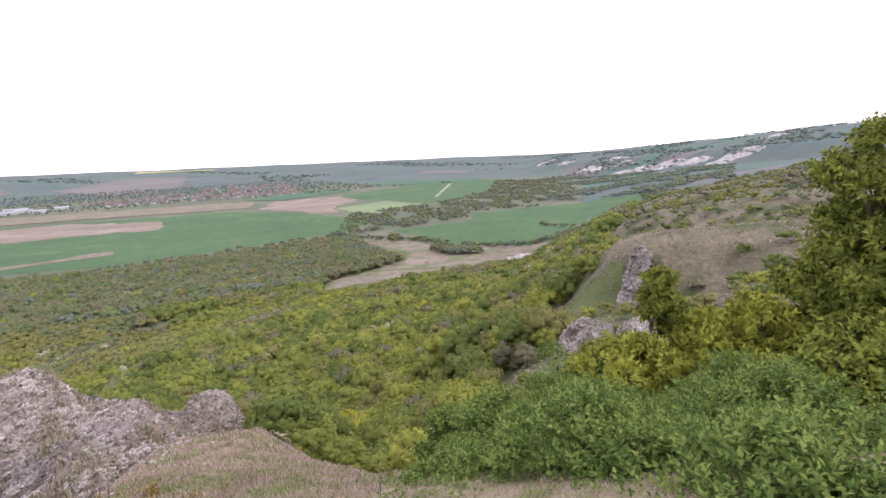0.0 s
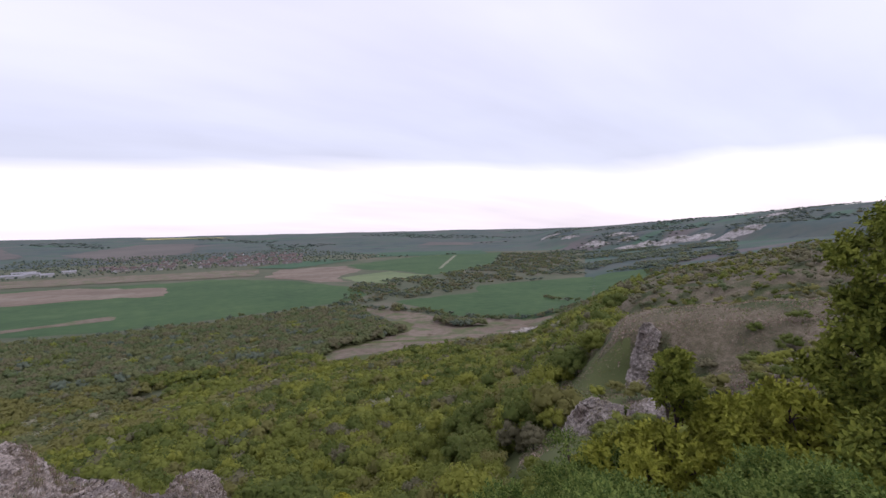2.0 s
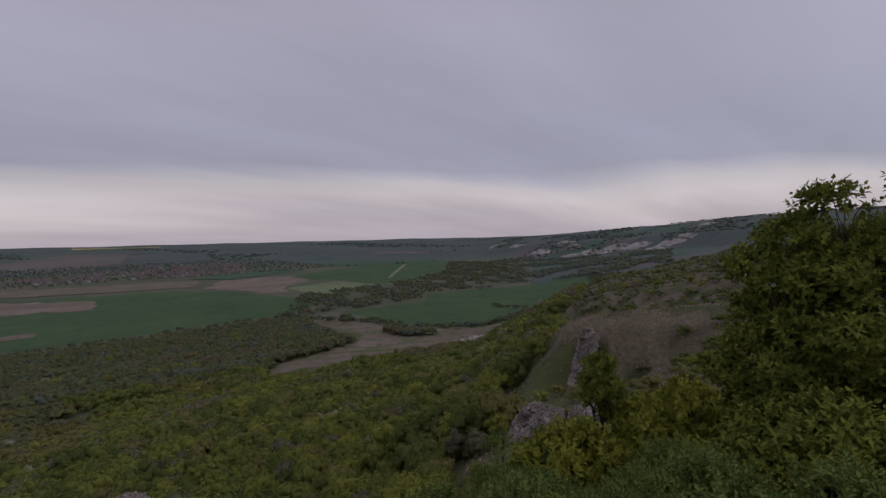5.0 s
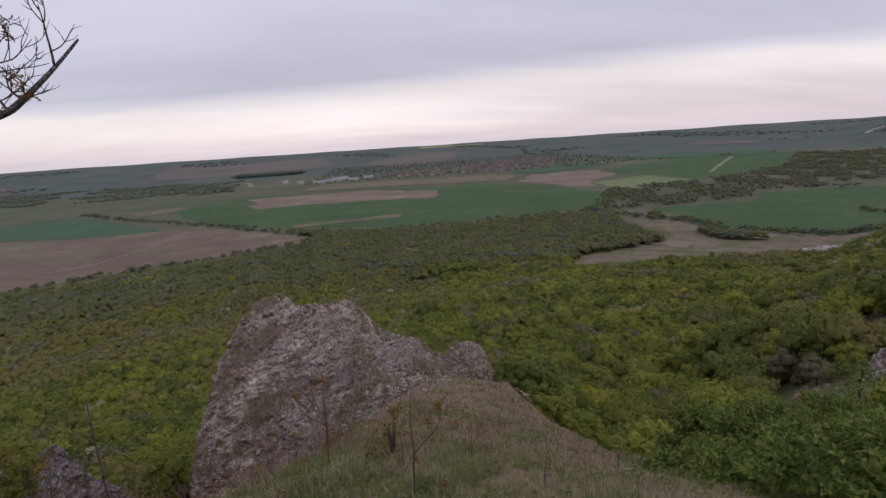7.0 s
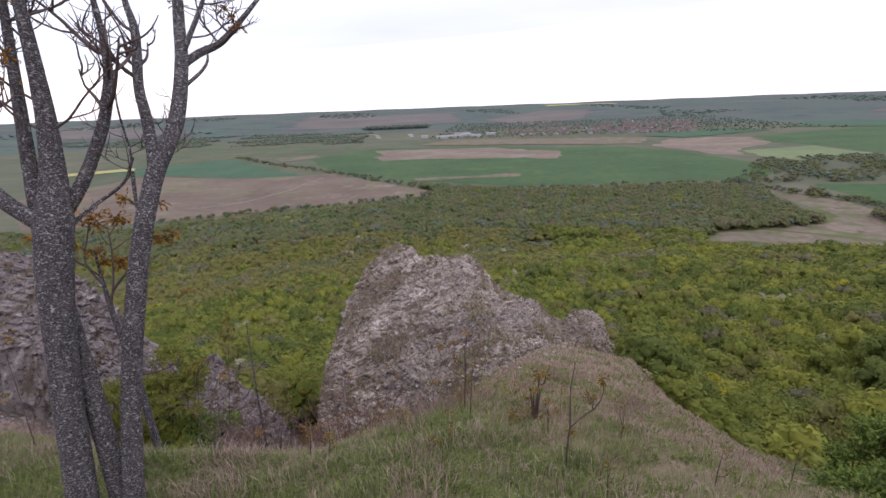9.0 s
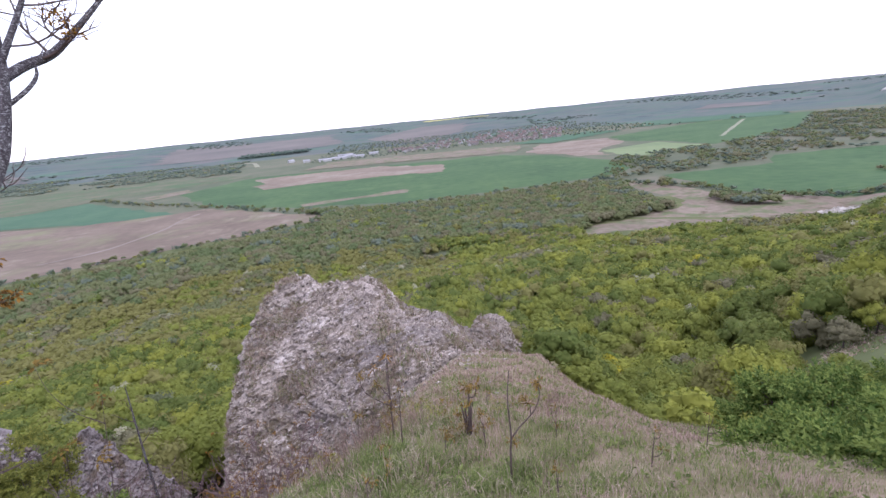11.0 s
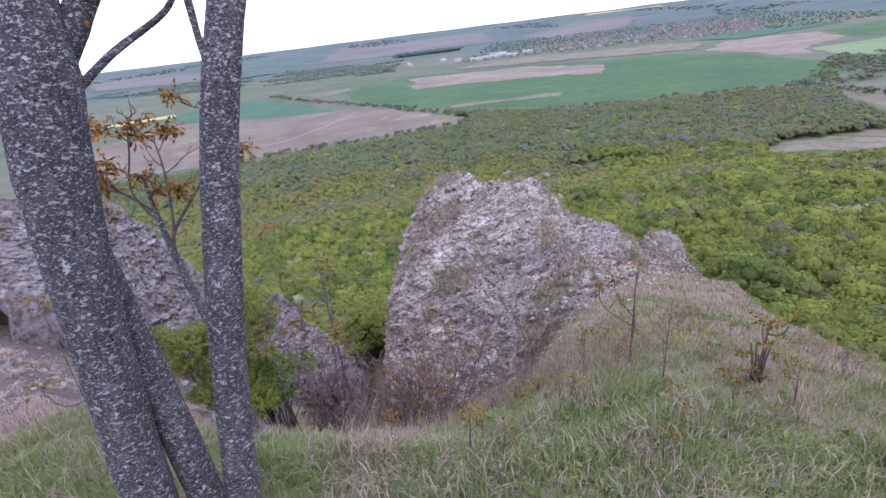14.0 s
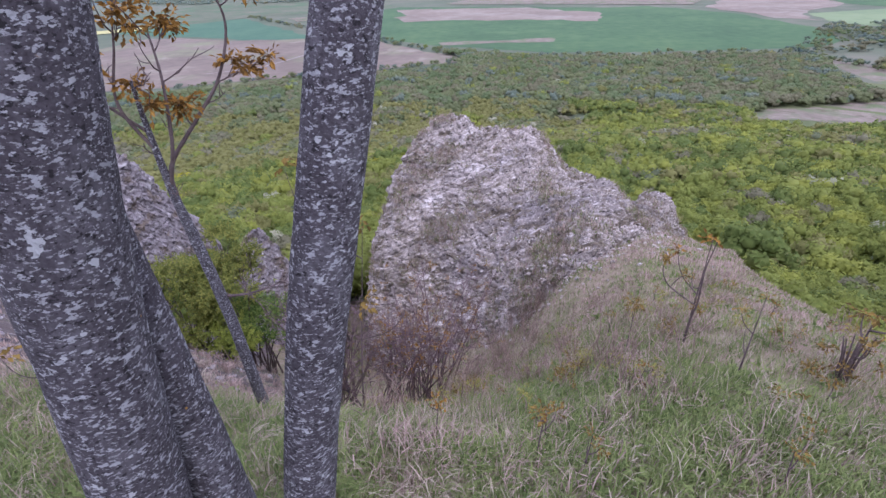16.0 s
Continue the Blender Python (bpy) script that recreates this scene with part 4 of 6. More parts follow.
def wood(lo, hi):
    def keep(x, y, r, az):
        edge = np.where(r < 63, 59.7, 58 + 3 * waves(x, y, 60, 31))
        rocks = ((az > 48) & (r > 30) & (r < 42)) | ((az > 53.5) & (r >= 42) & (r < 50)) | ((az > 51.5) & (r >= 50) & (r < 66)) | ((az > 12) & (az < 34) & (r < 29)) | (np.abs(x + 0.5) < 8.5) & (y < 24.5) | ((az < -42) & (r < 25))
        return (r >= lo) & (r < hi) & (az > -72) & (az < edge) & ~rocks & ~inside(RIVER, x, y) & clear(x, y) & clear(x * 1.045, y * 1.045) & clear(x * 1.09, y * 1.09)
    return keep


close = scatter(2.5, (-60, 60, 2, 60), 11, wood(19, 46))
mid = scatter(3.0, (-170, 170, 0, 170), 12, wood(46, 150))
low = scatter(4.3, (-300, 300, 40, 300), 13, wood(150, 285))
flats = scatter(4.3, (-420, 330, 100, 480), 14, lambda x, y, r, az: wood(285, 470)(x, y, r, az) & (az > -52))
MIX = (26, 28, 22, 12, 8, 0.5, 0.8, 4)
def clear(x, y, tall):
    """Leaves bare the ground below the outcrops and the hill's cliff."""
    r, az, top = np.hypot(x, y), np.degrees(np.arctan2(x, y)), land(x, y) + tall
    hide = np.zeros(len(x), bool)
    for lo, hi, reach, foot in ((51.5, 58.5, 38.5, -15.4), (58.5, 64.5, 42, -12.3), (57.5, 63.5, 56.5, -15.2)):
        hide |= (az > lo) & (az < hi) & (r < reach) & (top > 1.7 + (foot - 1.7) * r / reach)
    return ~hide


# the nearest trees stand singly
close = close[clear(close[:, 0], close[:, 1], 3.6)]
order = np.argsort(np.hypot(close[:, 0], close[:, 1]))
single, rest = close[order[:250]], close[order[250:]]
trunk_me = mesh_of("trunk", *joined([tube([(0, 0, -0.05), (0.01, 0, 0.2), (0.02, 0.01, 0.45), (0.0, 0.02, 0.8)], [0.028, 0.022, 0.016, 0.004], 6, 5, 0.1, 1)] +
                   [tube([(0.01, 0, 0.3), (0.1 * math.cos(a), 0.1 * math.sin(a), 0.45), (0.28 * math.cos(a), 0.28 * math.sin(a), 0.6 + 0.05 * k)], [0.012, 0.008, 0.003], 5, 4, 0.1, k) for k, a in enumerate((0.3, 2.4, 4.4))]), M_WOOD, None, True)
rng = np.random.RandomState(21)
crown_me = {}
for n, c in enumerate(CROWNS["near"]):
    for m in range(8):
        crown_me[n, m] = mesh_of("crown", c[0], c[1], FOL[m], None, True, c[2])
w = np.array(MIX, float); w /= w.sum()
LOOKS = ["lime-green young", "fresh green", "deep green", "olive-green", "grey-brown budding", "bright yellow", "white-blossomed", "grey-green"]
for rank, ((x, y), gz) in enumerate(zip(single, land(single[:, 0], single[:, 1]))):
    m = rng.choice(8, p=w)
    t = thing("tree", LOOKS[m] + " scrub tree on the steep wooded slope", "tree", (x, y, gz - 0.1), "trees on the slope")
    h = rng.uniform(3.2, 5.2) * (0.55 if x > 1.05 * y else 1.0); t.scale = (h * rng.uniform(0.9, 1.15),) * 2 + (h,)
    t.rotation_euler = (0, 0, rng.uniform(0, 6.28))
    part("trunk", trunk_me, t, "thin grey trunk")
    part("crown", crown_me[rng.randint(6) + (0 if rank < 110 else 6), m], t)
brink = scatter(1.7, (0, 36, 2, 30), 23, lambda x, y, r, az: ((az > 23) & (az < 50) & (r > 14.5) & (r < 29)) | ((az > 13) & (az <= 23) & (r > 24) & (r < 29)))
plant("brink_scrub", brink, "mid", "low young scrub under the brink of the spur", (1.3, 2.3), (28, 36, 30, 6), 53, 1.15, 0.1, 9.0)
gap = scatter(1.8, (8, 38, 0, 28), 24, lambda x, y, r, az: (az > 49) & (az < 84) & (r > 14) & (r < 36) & ~((az > 66) & (r < 17)) & clear(x, y, 1.6))
plant("slope_bushes", gap, "mid", "leafy bushes below the dry hillside", (1.1, 2.0), (24, 34, 26, 10, 3, 0, 0, 2), 54, 1.3, 0.1, 8.0)
low_gap = scatter(1.2, (8, 40, 4, 32), 26, lambda x, y, r, az: (az > 48) & (az < 65) & (r > 16) & (r < 44) & ~clear(x, y, 3.6) & clear(x, y, 0.5))
plant("low_bushes", low_gap, "mid", "low leafy bushes below the outcrops", (0.6, 1.1), (24, 34, 26, 10, 3, 0, 0, 2), 58, 1.5, 0.1, 6.0)
reach = np.hypot(mid[:, 0], mid[:, 1])
plant("slope_wood_near", np.vstack([rest, mid[reach < 92]]), "mid", "dense spring scrub wood in mixed greens", (3.2, 5.8), MIX, 31, 1.0, 0.12, 15.0)
plant("slope_wood_middle", mid[reach >= 92], "half", "spring scrub wood farther down the slope", (3.8, 6.8), MIX, 43, 1.0, 0.12, 24.0)
west = np.degrees(np.arctan2(low[:, 0], low[:, 1])) + 7 * waves(low[:, 0], low[:, 1], 70, 52) < 8
plant("slope_wood_far", low[~west], "far", "dense spring wood covering the lower slope", (5.0, 7.4), (20, 24, 16, 22, 10, 0.3, 1.0, 7), 32, 1.2, 0.16, 50.0, 0.25)
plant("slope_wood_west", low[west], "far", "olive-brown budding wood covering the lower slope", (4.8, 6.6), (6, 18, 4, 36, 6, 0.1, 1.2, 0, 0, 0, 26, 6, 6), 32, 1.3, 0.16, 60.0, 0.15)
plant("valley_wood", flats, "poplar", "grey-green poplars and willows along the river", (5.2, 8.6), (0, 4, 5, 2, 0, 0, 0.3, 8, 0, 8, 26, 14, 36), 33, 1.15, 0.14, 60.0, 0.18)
HEDGES = [([(-462, 830), (-330, 700), (-215, 600), (-49, 445), (20, 448), (106, 450), (222, 462)], 4.0, 4.0), ([(214, 450), (285, 560), (330, 640)], 3.0, 7.0),
          ([(214, 440), (258, 360), (250, 318), (310, 262), (430, 262), (540, 306), (640, 365)], 1.8, 4.5), ([(-249, 325), (-135, 378), (-49, 425)], 3.5, 4.0),
          ([(390, 300), (400, 330), (395, 350)], 3.0, 6.0)]
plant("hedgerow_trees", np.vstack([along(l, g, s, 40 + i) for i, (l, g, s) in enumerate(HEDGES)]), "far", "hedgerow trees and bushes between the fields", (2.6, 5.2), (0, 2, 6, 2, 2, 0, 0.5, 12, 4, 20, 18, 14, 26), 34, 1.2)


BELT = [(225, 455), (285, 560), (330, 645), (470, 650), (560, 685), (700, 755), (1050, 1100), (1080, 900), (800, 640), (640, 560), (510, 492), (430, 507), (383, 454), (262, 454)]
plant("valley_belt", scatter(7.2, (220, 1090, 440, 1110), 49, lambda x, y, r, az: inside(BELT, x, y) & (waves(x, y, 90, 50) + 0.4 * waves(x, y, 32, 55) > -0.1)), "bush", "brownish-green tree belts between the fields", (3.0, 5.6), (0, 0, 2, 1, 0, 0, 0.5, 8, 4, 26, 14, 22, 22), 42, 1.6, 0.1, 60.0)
FAR_GREEN = [(475, 800), (480, 1010), (818, 1190), (1077, 1130), (700, 760), (560, 690), (478, 660)]


def upper(x, y, r, az):
    return (az > 36) & (az < 68) & (r > 560) & (r < 1500) & ~inside(BELT, x, y) & ((waves(x, y, 260, 41) > 0.05) | (waves(x, y, 120, 48) > 0.3)) & ~inside(RIGHT, x, y) & ~inside(FAR_GREEN, x, y)


plant("upper_valley_wood", scatter(9.5, (300, 1300, 250, 1200), 15, upper), "dot", "haze-dulled green riverside woods up the valley", (4, 7), (0, 0, 0, 0, 0, 0, 0, 8, 10, 40, 6, 8, 12), 35, 1.8)
plant("low_hill_scrub", scatter(13, (-1500, -300, 1000, 1700), 16, lambda x, y, r, az: (waves(x, y, 300, 42) > -0.15) & inside([(-1450, 1480), (-1360, 1340), (-723, 1130), (-320, 1120), (-420, 1640), (-1000, 1640)], x, y)), "speck", "haze-dulled scrub on a low hill", (4, 6), (0, 0, 0, 0, 0, 0, 0, 0, 22, 40, 0, 6, 4), 36, 2.6)
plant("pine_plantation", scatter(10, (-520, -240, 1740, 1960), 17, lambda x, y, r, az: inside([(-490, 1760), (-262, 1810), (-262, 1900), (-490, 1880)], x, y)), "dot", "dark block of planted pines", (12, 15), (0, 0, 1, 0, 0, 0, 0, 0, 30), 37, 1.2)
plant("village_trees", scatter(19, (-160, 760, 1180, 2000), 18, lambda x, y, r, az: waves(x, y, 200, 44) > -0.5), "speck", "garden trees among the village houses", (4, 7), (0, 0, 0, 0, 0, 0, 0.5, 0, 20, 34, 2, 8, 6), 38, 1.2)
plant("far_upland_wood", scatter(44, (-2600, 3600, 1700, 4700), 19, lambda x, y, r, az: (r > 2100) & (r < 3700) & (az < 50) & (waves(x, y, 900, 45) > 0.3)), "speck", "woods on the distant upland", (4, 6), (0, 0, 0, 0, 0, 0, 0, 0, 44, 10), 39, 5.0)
plant("plateau_wood", scatter(24, (900, 3000, 0, 2000), 20, lambda x, y, r, az: (az > 49) & (r > 1500) & (r < 2500) & (waves(x, y, 420, 46) > -0.05)), "speck", "haze-dulled woods on the far plateau side", (4, 6), (0, 0, 0, 0, 0, 0, 0, 0, 40, 26, 0, 6, 2), 40, 3.2)


def hillside(x, y, r, az):
    band = waves(x, y, 55, 47)
    return (az > 55) & (az < 92) & (r > 30) & (r < 420) & (((band > -0.05) & (r > 95)) | ((band > -0.7) & (r > 135) & (r < 185)) | ((r < 63.5) & (az < 82) & (band > -0.35)) | ((r >= 63.5) & (r < 95) & (band > 0.18)))


scrub = scatter(3.9, (20, 420, -20, 300), 22, hillside)
nigh = np.hypot(scrub[:, 0], scrub[:, 1]) < 75
plant("hillside_scrub_near", scrub[nigh], "half", "scattered scrub round the dry hilltop", (0.8, 2.2), (8, 14, 20, 16, 14, 0, 0, 8), 41, 1.4)
plant("hillside_scrub", scrub[~nigh], "bush", "scattered scrub on the dry hillside", (0.9, 2.6), (6, 12, 16, 18, 16, 0, 0, 8, 0, 0, 10, 6, 8), 41, 1.4)


# ---- village ----
def house(w, d, h, roof_h, wall_m, roof_m):
    t = thing("village_house", "small pale house with a pitched roof in the village", "house", group="village houses")
    x, y = w / 2, d / 2
    v = [(-x, -y, -1), (x, -y, -1), (x, y, -1), (-x, y, -1), (-x, -y, h), (x, -y, h), (x, y, h), (-x, y, h), (-x, 0, h + roof_h), (x, 0, h + roof_h)]
    part("wall", mesh_of("wall", v, [np.array([(0, 1, 5, 4), (2, 3, 7, 6)]), np.array([(1, 2, 6), (1, 6, 9), (1, 9, 5), (3, 0, 4), (3, 4, 8), (3, 8, 7)])], wall_m), t)
    o, k = 0.5, 0.25
    r = [(-x - o, -y - o, h - o * roof_h / y), (x + o, -y - o, h - o * roof_h / y), (x + o, 0, h + roof_h + k), (-x - o, 0, h + roof_h + k), (x + o, y + o, h - o * roof_h / y), (-x - o, y + o, h - o * roof_h / y)]
    part("roof", mesh_of("roof", r, np.array([(0, 1, 2, 3), (3, 2, 4, 5)]), roof_m), t, "red tiled roof" if roof_m is M_ROOF else "pale sheet roof")
    return t


rng = np.random.RandomState(77)
proto = [house(11, 9, 5, 3, M_WALL, M_ROOF), house(9, 8, 4, 2.6, M_WALL2, M_ROOF), house(13, 9, 6, 3, M_WALL, M_ROOF)]
tagged(proto[1], "small white house with a red tiled roof")
first = set()
count = 0
while count < 170:
    a, d = rng.uniform(0.5, 20.5), rng.uniform(1240, 2000)
    if d > 1300 + 45 * a * rng.uniform(0.5, 1) or rng.uniform() < 0.2:
        continue
    x, y = d * math.sin(radians(a)), d * math.cos(radians(a))
    m = pose(x, y, land(x, y)[0], 0, 0, rng.uniform(0, 180))
    k = rng.randint(3)
    if k in first:
        copy_thing(proto[k], m)
    else:
        proto[k].matrix_basis = m; first.add(k)
    count += 1
for n, (x, y, w, d, a) in enumerate([(-140, 1225, 30, 12, 8), (-108, 1250, 36, 12, 8), (-82, 1290, 26, 12, 12), (-56, 1240, 22, 11, 8), (-190, 1262, 16, 10, 15), (-22, 1300, 24, 11, 10), (-240, 1330, 16, 9, 40), (-98, 1335, 40, 12, 8)]):
    t = house(w, d, 5, 2.2, M_WALL2, M_SHEET)
    t.name = "farm_shed"
    tagged(t, "long white farm shed with a pale sheet roof", "shed", "farm sheds")
    t.matrix_basis = pose(x, y, land(x, y)[0], 0, 0, a)


# ---- the tree on the spur ----
def sprout(at, way, length, r, depth, rng, out, tips, steps=9, sides=5):
    """A twig that leaves its bough sideways and bends upwards, with finer twigs on it."""
    way = np.asarray(way, float) / (np.linalg.norm(way) + 1e-9)
    side = rng.normal(0, 1, 3); side -= way * (side @ way); side /= np.linalg.norm(side)
    d = way * rng.uniform(0.3, 0.8) + side; d[2] = 0.15 + 0.7 * abs(d[2]); d /= np.linalg.norm(d)
    pts = [np.asarray(at, float)]
    for k in range(4):
        pts.append(pts[-1] + d * length / 4)
        d = d + (0, 0, 0.24) + rng.normal(0, 0.2, 3); d /= np.linalg.norm(d)
    r = max(r, 0.0028)
    out.append(tube(pts, [r, r * 0.75, r * 0.35], steps, sides))
    tips.append(pts[-1])
    if depth:
        c = ease(pts, 12)
        for k in range(rng.randint(2, 5)):
            i = rng.randint(3, 11)
            sprout(c[i], c[i] - c[i - 2], length * rng.uniform(0.35, 0.65), r * 0.55, depth - 1, rng, out, tips, steps, sides)


def spur_tree():
    t = thing("lichened_tree", "grey multi-stemmed tree with pale and orange lichen, budding", "tree", (0, 0, 0))
    stems = [
        ([(-0.72, 0.33, -0.15), (-0.69, 0.38, 0.25), (-0.66, 0.42, 0.8), (-0.62, 0.46, 1.3), (-0.59, 0.5, 1.65), (-0.565, 0.55, 1.92), (-0.55, 0.6, 2.15), (-0.53, 0.63, 2.55), (-0.54, 0.65, 3.4)], [0.098, 0.08, 0.073, 0.074, 0.086, 0.09, 0.06, 0.04, 0.015]),
        ([(-0.585, 0.51, -0.15), (-0.592, 0.53, 0.2), (-0.61, 0.545, 0.76), (-0.645, 0.56, 1.25), (-0.675, 0.57, 1.7), (-0.68, 0.59, 2.0), (-0.7, 0.66, 2.5), (-0.66, 0.72, 3.3)], [0.075, 0.06, 0.056, 0.052, 0.05, 0.04, 0.03, 0.012]),
        ([(-0.53, 0.47, -0.15), (-0.49, 0.52, 0.2), (-0.43, 0.58, 0.72), (-0.36, 0.63, 1.15), (-0.30, 0.67, 1.45), (-0.24, 0.74, 1.78), (-0.17, 0.86, 2.12), (-0.10, 1.02, 2.39), (-0.12, 1.2, 2.72), (-0.17, 1.32, 2.95), (-0.2, 1.42, 3.2), (-0.2, 1.55, 3.6), (-0.2, 1.6, 4.0)], [0.07, 0.06, 0.055, 0.054, 0.053, 0.05, 0.048, 0.043, 0.037, 0.033, 0.03, 0.022, 0.01]),
    ]
    for n, (p, r) in enumerate(stems):
        part("stem", mesh_of("stem", *tube(p, r, 90, 28, 0.035, n), M_BARK, None, True), t)
    rng = np.random.RandomState(8)
    limbs = [
        ([(-0.17, 0.86, 2.12), (-0.24, 0.97, 2.39), (-0.31, 1.05, 2.59), (-0.34, 1.15, 2.89), (-0.40, 1.2, 3.06), (-0.50, 1.3, 3.31)], 0.034), ([(-0.12, 1.18, 2.70), (-0.09, 1.35, 2.79), (-0.03, 1.5, 2.86), (0.03, 1.65, 2.99), (0.13, 1.8, 3.17), (0.22, 1.95, 3.36)], 0.026),
        ([(-0.56, 0.53, 1.82), (-0.48, 0.7, 1.95), (-0.40, 0.88, 2.06), (-0.36, 0.95, 2.2)], 0.012), ([(-0.36, 0.92, 2.12), (-0.28, 0.8, 1.95), (-0.22, 0.72, 1.80)], 0.012), ([(-0.38, 0.92, 2.13), (-0.37, 0.95, 2.22), (-0.43, 1.0, 2.5), (-0.4, 1.02, 2.9)], 0.008),
        ([(-0.60, 0.52, 1.9), (-0.78, 0.5, 2.05), (-0.95, 0.5, 2.3), (-1.1, 0.52, 2.8)], 0.045), ([(-0.56, 0.57, 1.9), (-0.46, 0.69, 2.12), (-0.35, 0.8, 2.44), (-0.30, 0.84, 2.75), (-0.31, 0.83, 3.15)], 0.038), ([(-0.9, 0.5, 2.2), (-0.88, 0.6, 2.6), (-0.8, 0.64, 3.1)], 0.022),
        ([(-0.10, 1.12, 2.57), (-0.04, 1.25, 2.67), (-0.04, 1.35, 2.75), (-0.07, 1.4, 2.84)], 0.012), ([(-0.13, 1.22, 2.75), (-0.08, 1.25, 2.86), (0.0, 1.35, 3.1), (0.05, 1.4, 3.32)], 0.018),
    ]
    tips = []
    twigs = []
    for n, (p, r) in enumerate(limbs):
        part("limb", mesh_of("limb", *tube(p, [r, r * 0.8, r * (0.6 if n == 2 else 0.3)], 28, 10, 0.06, 20 + n), M_BARK, None, True), t)
        q = ease(p, 24)
        for k in range(1 if n in (2, 3, 4, 8) else 5):
            i = rng.randint(7, 23)
            sprout(q[i], q[i] - q[i - 3], rng.uniform(0.25, 0.55), r * 0.32, 2, rng, twigs, tips)
    for p, r in stems:
        q = ease(p, 60)
        for k in range(6):
            i = rng.randint(49, 59)
            sprout(q[i], q[i] - q[i - 3], rng.uniform(0.25, 0.6), 0.007, 2, rng, twigs, tips)
    v, f = joined(twigs)
    part("twig_tangle", mesh_of("twig_tangle", v, f, M_TWIG, None, True), t, "bare dark twigs", "stuff")
    tips = np.array(tips)[rng.permutation(len(tips))[:16]]
    part("young_leaves", rust_tufts(tips, 10, 0.032, 3), t, "rust-orange unfolding leaves", "stuff")


def leaves_at(p, d, size, rng, fold=0.25, slim=0.42):
    """Folded pointed leaves at points p along directions d."""
    n = len(p)
    d = d / (np.linalg.norm(d, axis=1)[:, None] + 1e-9)
    up = rng.normal(0, 0.5, (n, 3)) + (0, 0, 1)
    s = np.cross(d, up); s /= np.linalg.norm(s, axis=1)[:, None] + 1e-9
    nn = np.cross(s, d)
    L = (size * rng.uniform(0.6, 1.25, n))[:, None]
    base, tip, midp = p, p + d * L - nn * L * 0.12, p + d * L * 0.45
    a, b = midp + s * L * slim + nn * L * fold, midp - s * L * slim + nn * L * fold
    v = np.stack([base, a, tip, b], 1).reshape(-1, 3)
    o = np.arange(n)[:, None] * 4
    f = np.concatenate([o + [0, 2, 1], o + [0, 3, 2]], 0)
    return v, f


def rust_tufts(tips, n, size, seed, mat=None):
    rng = np.random.RandomState(seed)
    p = np.repeat(np.asarray(tips), n, 0)
    d = rng.normal(0, 1, p.shape) * (1, 1, 0.6) + (0, 0, -0.15)
    dd = d / np.linalg.norm(d, axis=1)[:, None]
    out = [leaves_at(p + dd * size * k, dd + rng.normal(0, 0.35, p.shape), size * 0.75, rng, 0.1, 0.3) for k in (0.2, 0.7, 1.2, 1.5)]
    v, f = joined(out)
    return mesh_of("young_leaves", v, f, mat or M_RUST)


spur_tree()


def sapling(x, y, h, lean, seed, tufts=9, size=0.07, label="thin sapling with rust-orange young leaves in the grass", r=0.006):
    rng = np.random.RandomState(seed)
    z = land(x, y)[0]
    t = thing("sapling", label, "sapling", (x, y, z), "saplings on the spur")
    n_olive = seed % 5 > 0
    main = [(0, 0, -0.05), (lean[0] * 0.2, lean[1] * 0.2, h * 0.3), (lean[0] * 0.6, lean[1] * 0.6, h * 0.65), (lean[0], lean[1], h)]
    part("stem", mesh_of("stem", *tube(main, [r, r * 0.8, r * 0.5, r * 0.25], 20, 8, 0.08, seed), M_TWIG, None, True), t)
    tips = [main[-1]]
    q = ease(main, 20)
    br = []
    for k in range(max(2, tufts // 2)):
        i = rng.randint(6, 17)
        b = q[i]
        a = rng.uniform(0, 6.28); l = h * rng.uniform(0.18, 0.4)
        o = np.array([math.cos(a), math.sin(a), 0])
        pts = [b, b + o * l * 0.45 + (0, 0, l * 0.25), b + o * l * 0.7 + (0, 0, l * 0.6), b + o * l * 0.78 + (0, 0, l)]
        br.append(tube(pts, [r * 0.6, r * 0.45, r * 0.2], 12, 5))
        tips.append(pts[-1])
    if br:
        v, f = joined(br)
        part("woody_frame", mesh_of("woody_frame", v, f, M_TWIG, None, True), t, kind="stuff")
    part("young_leaves", rust_tufts(np.array(tips)[: max(1, int(len(tips) * 0.8))], 6, size, seed + 1, M_WITHER if n_olive else M_RUST), t, "rust-orange young leaves", "stuff")
    return t


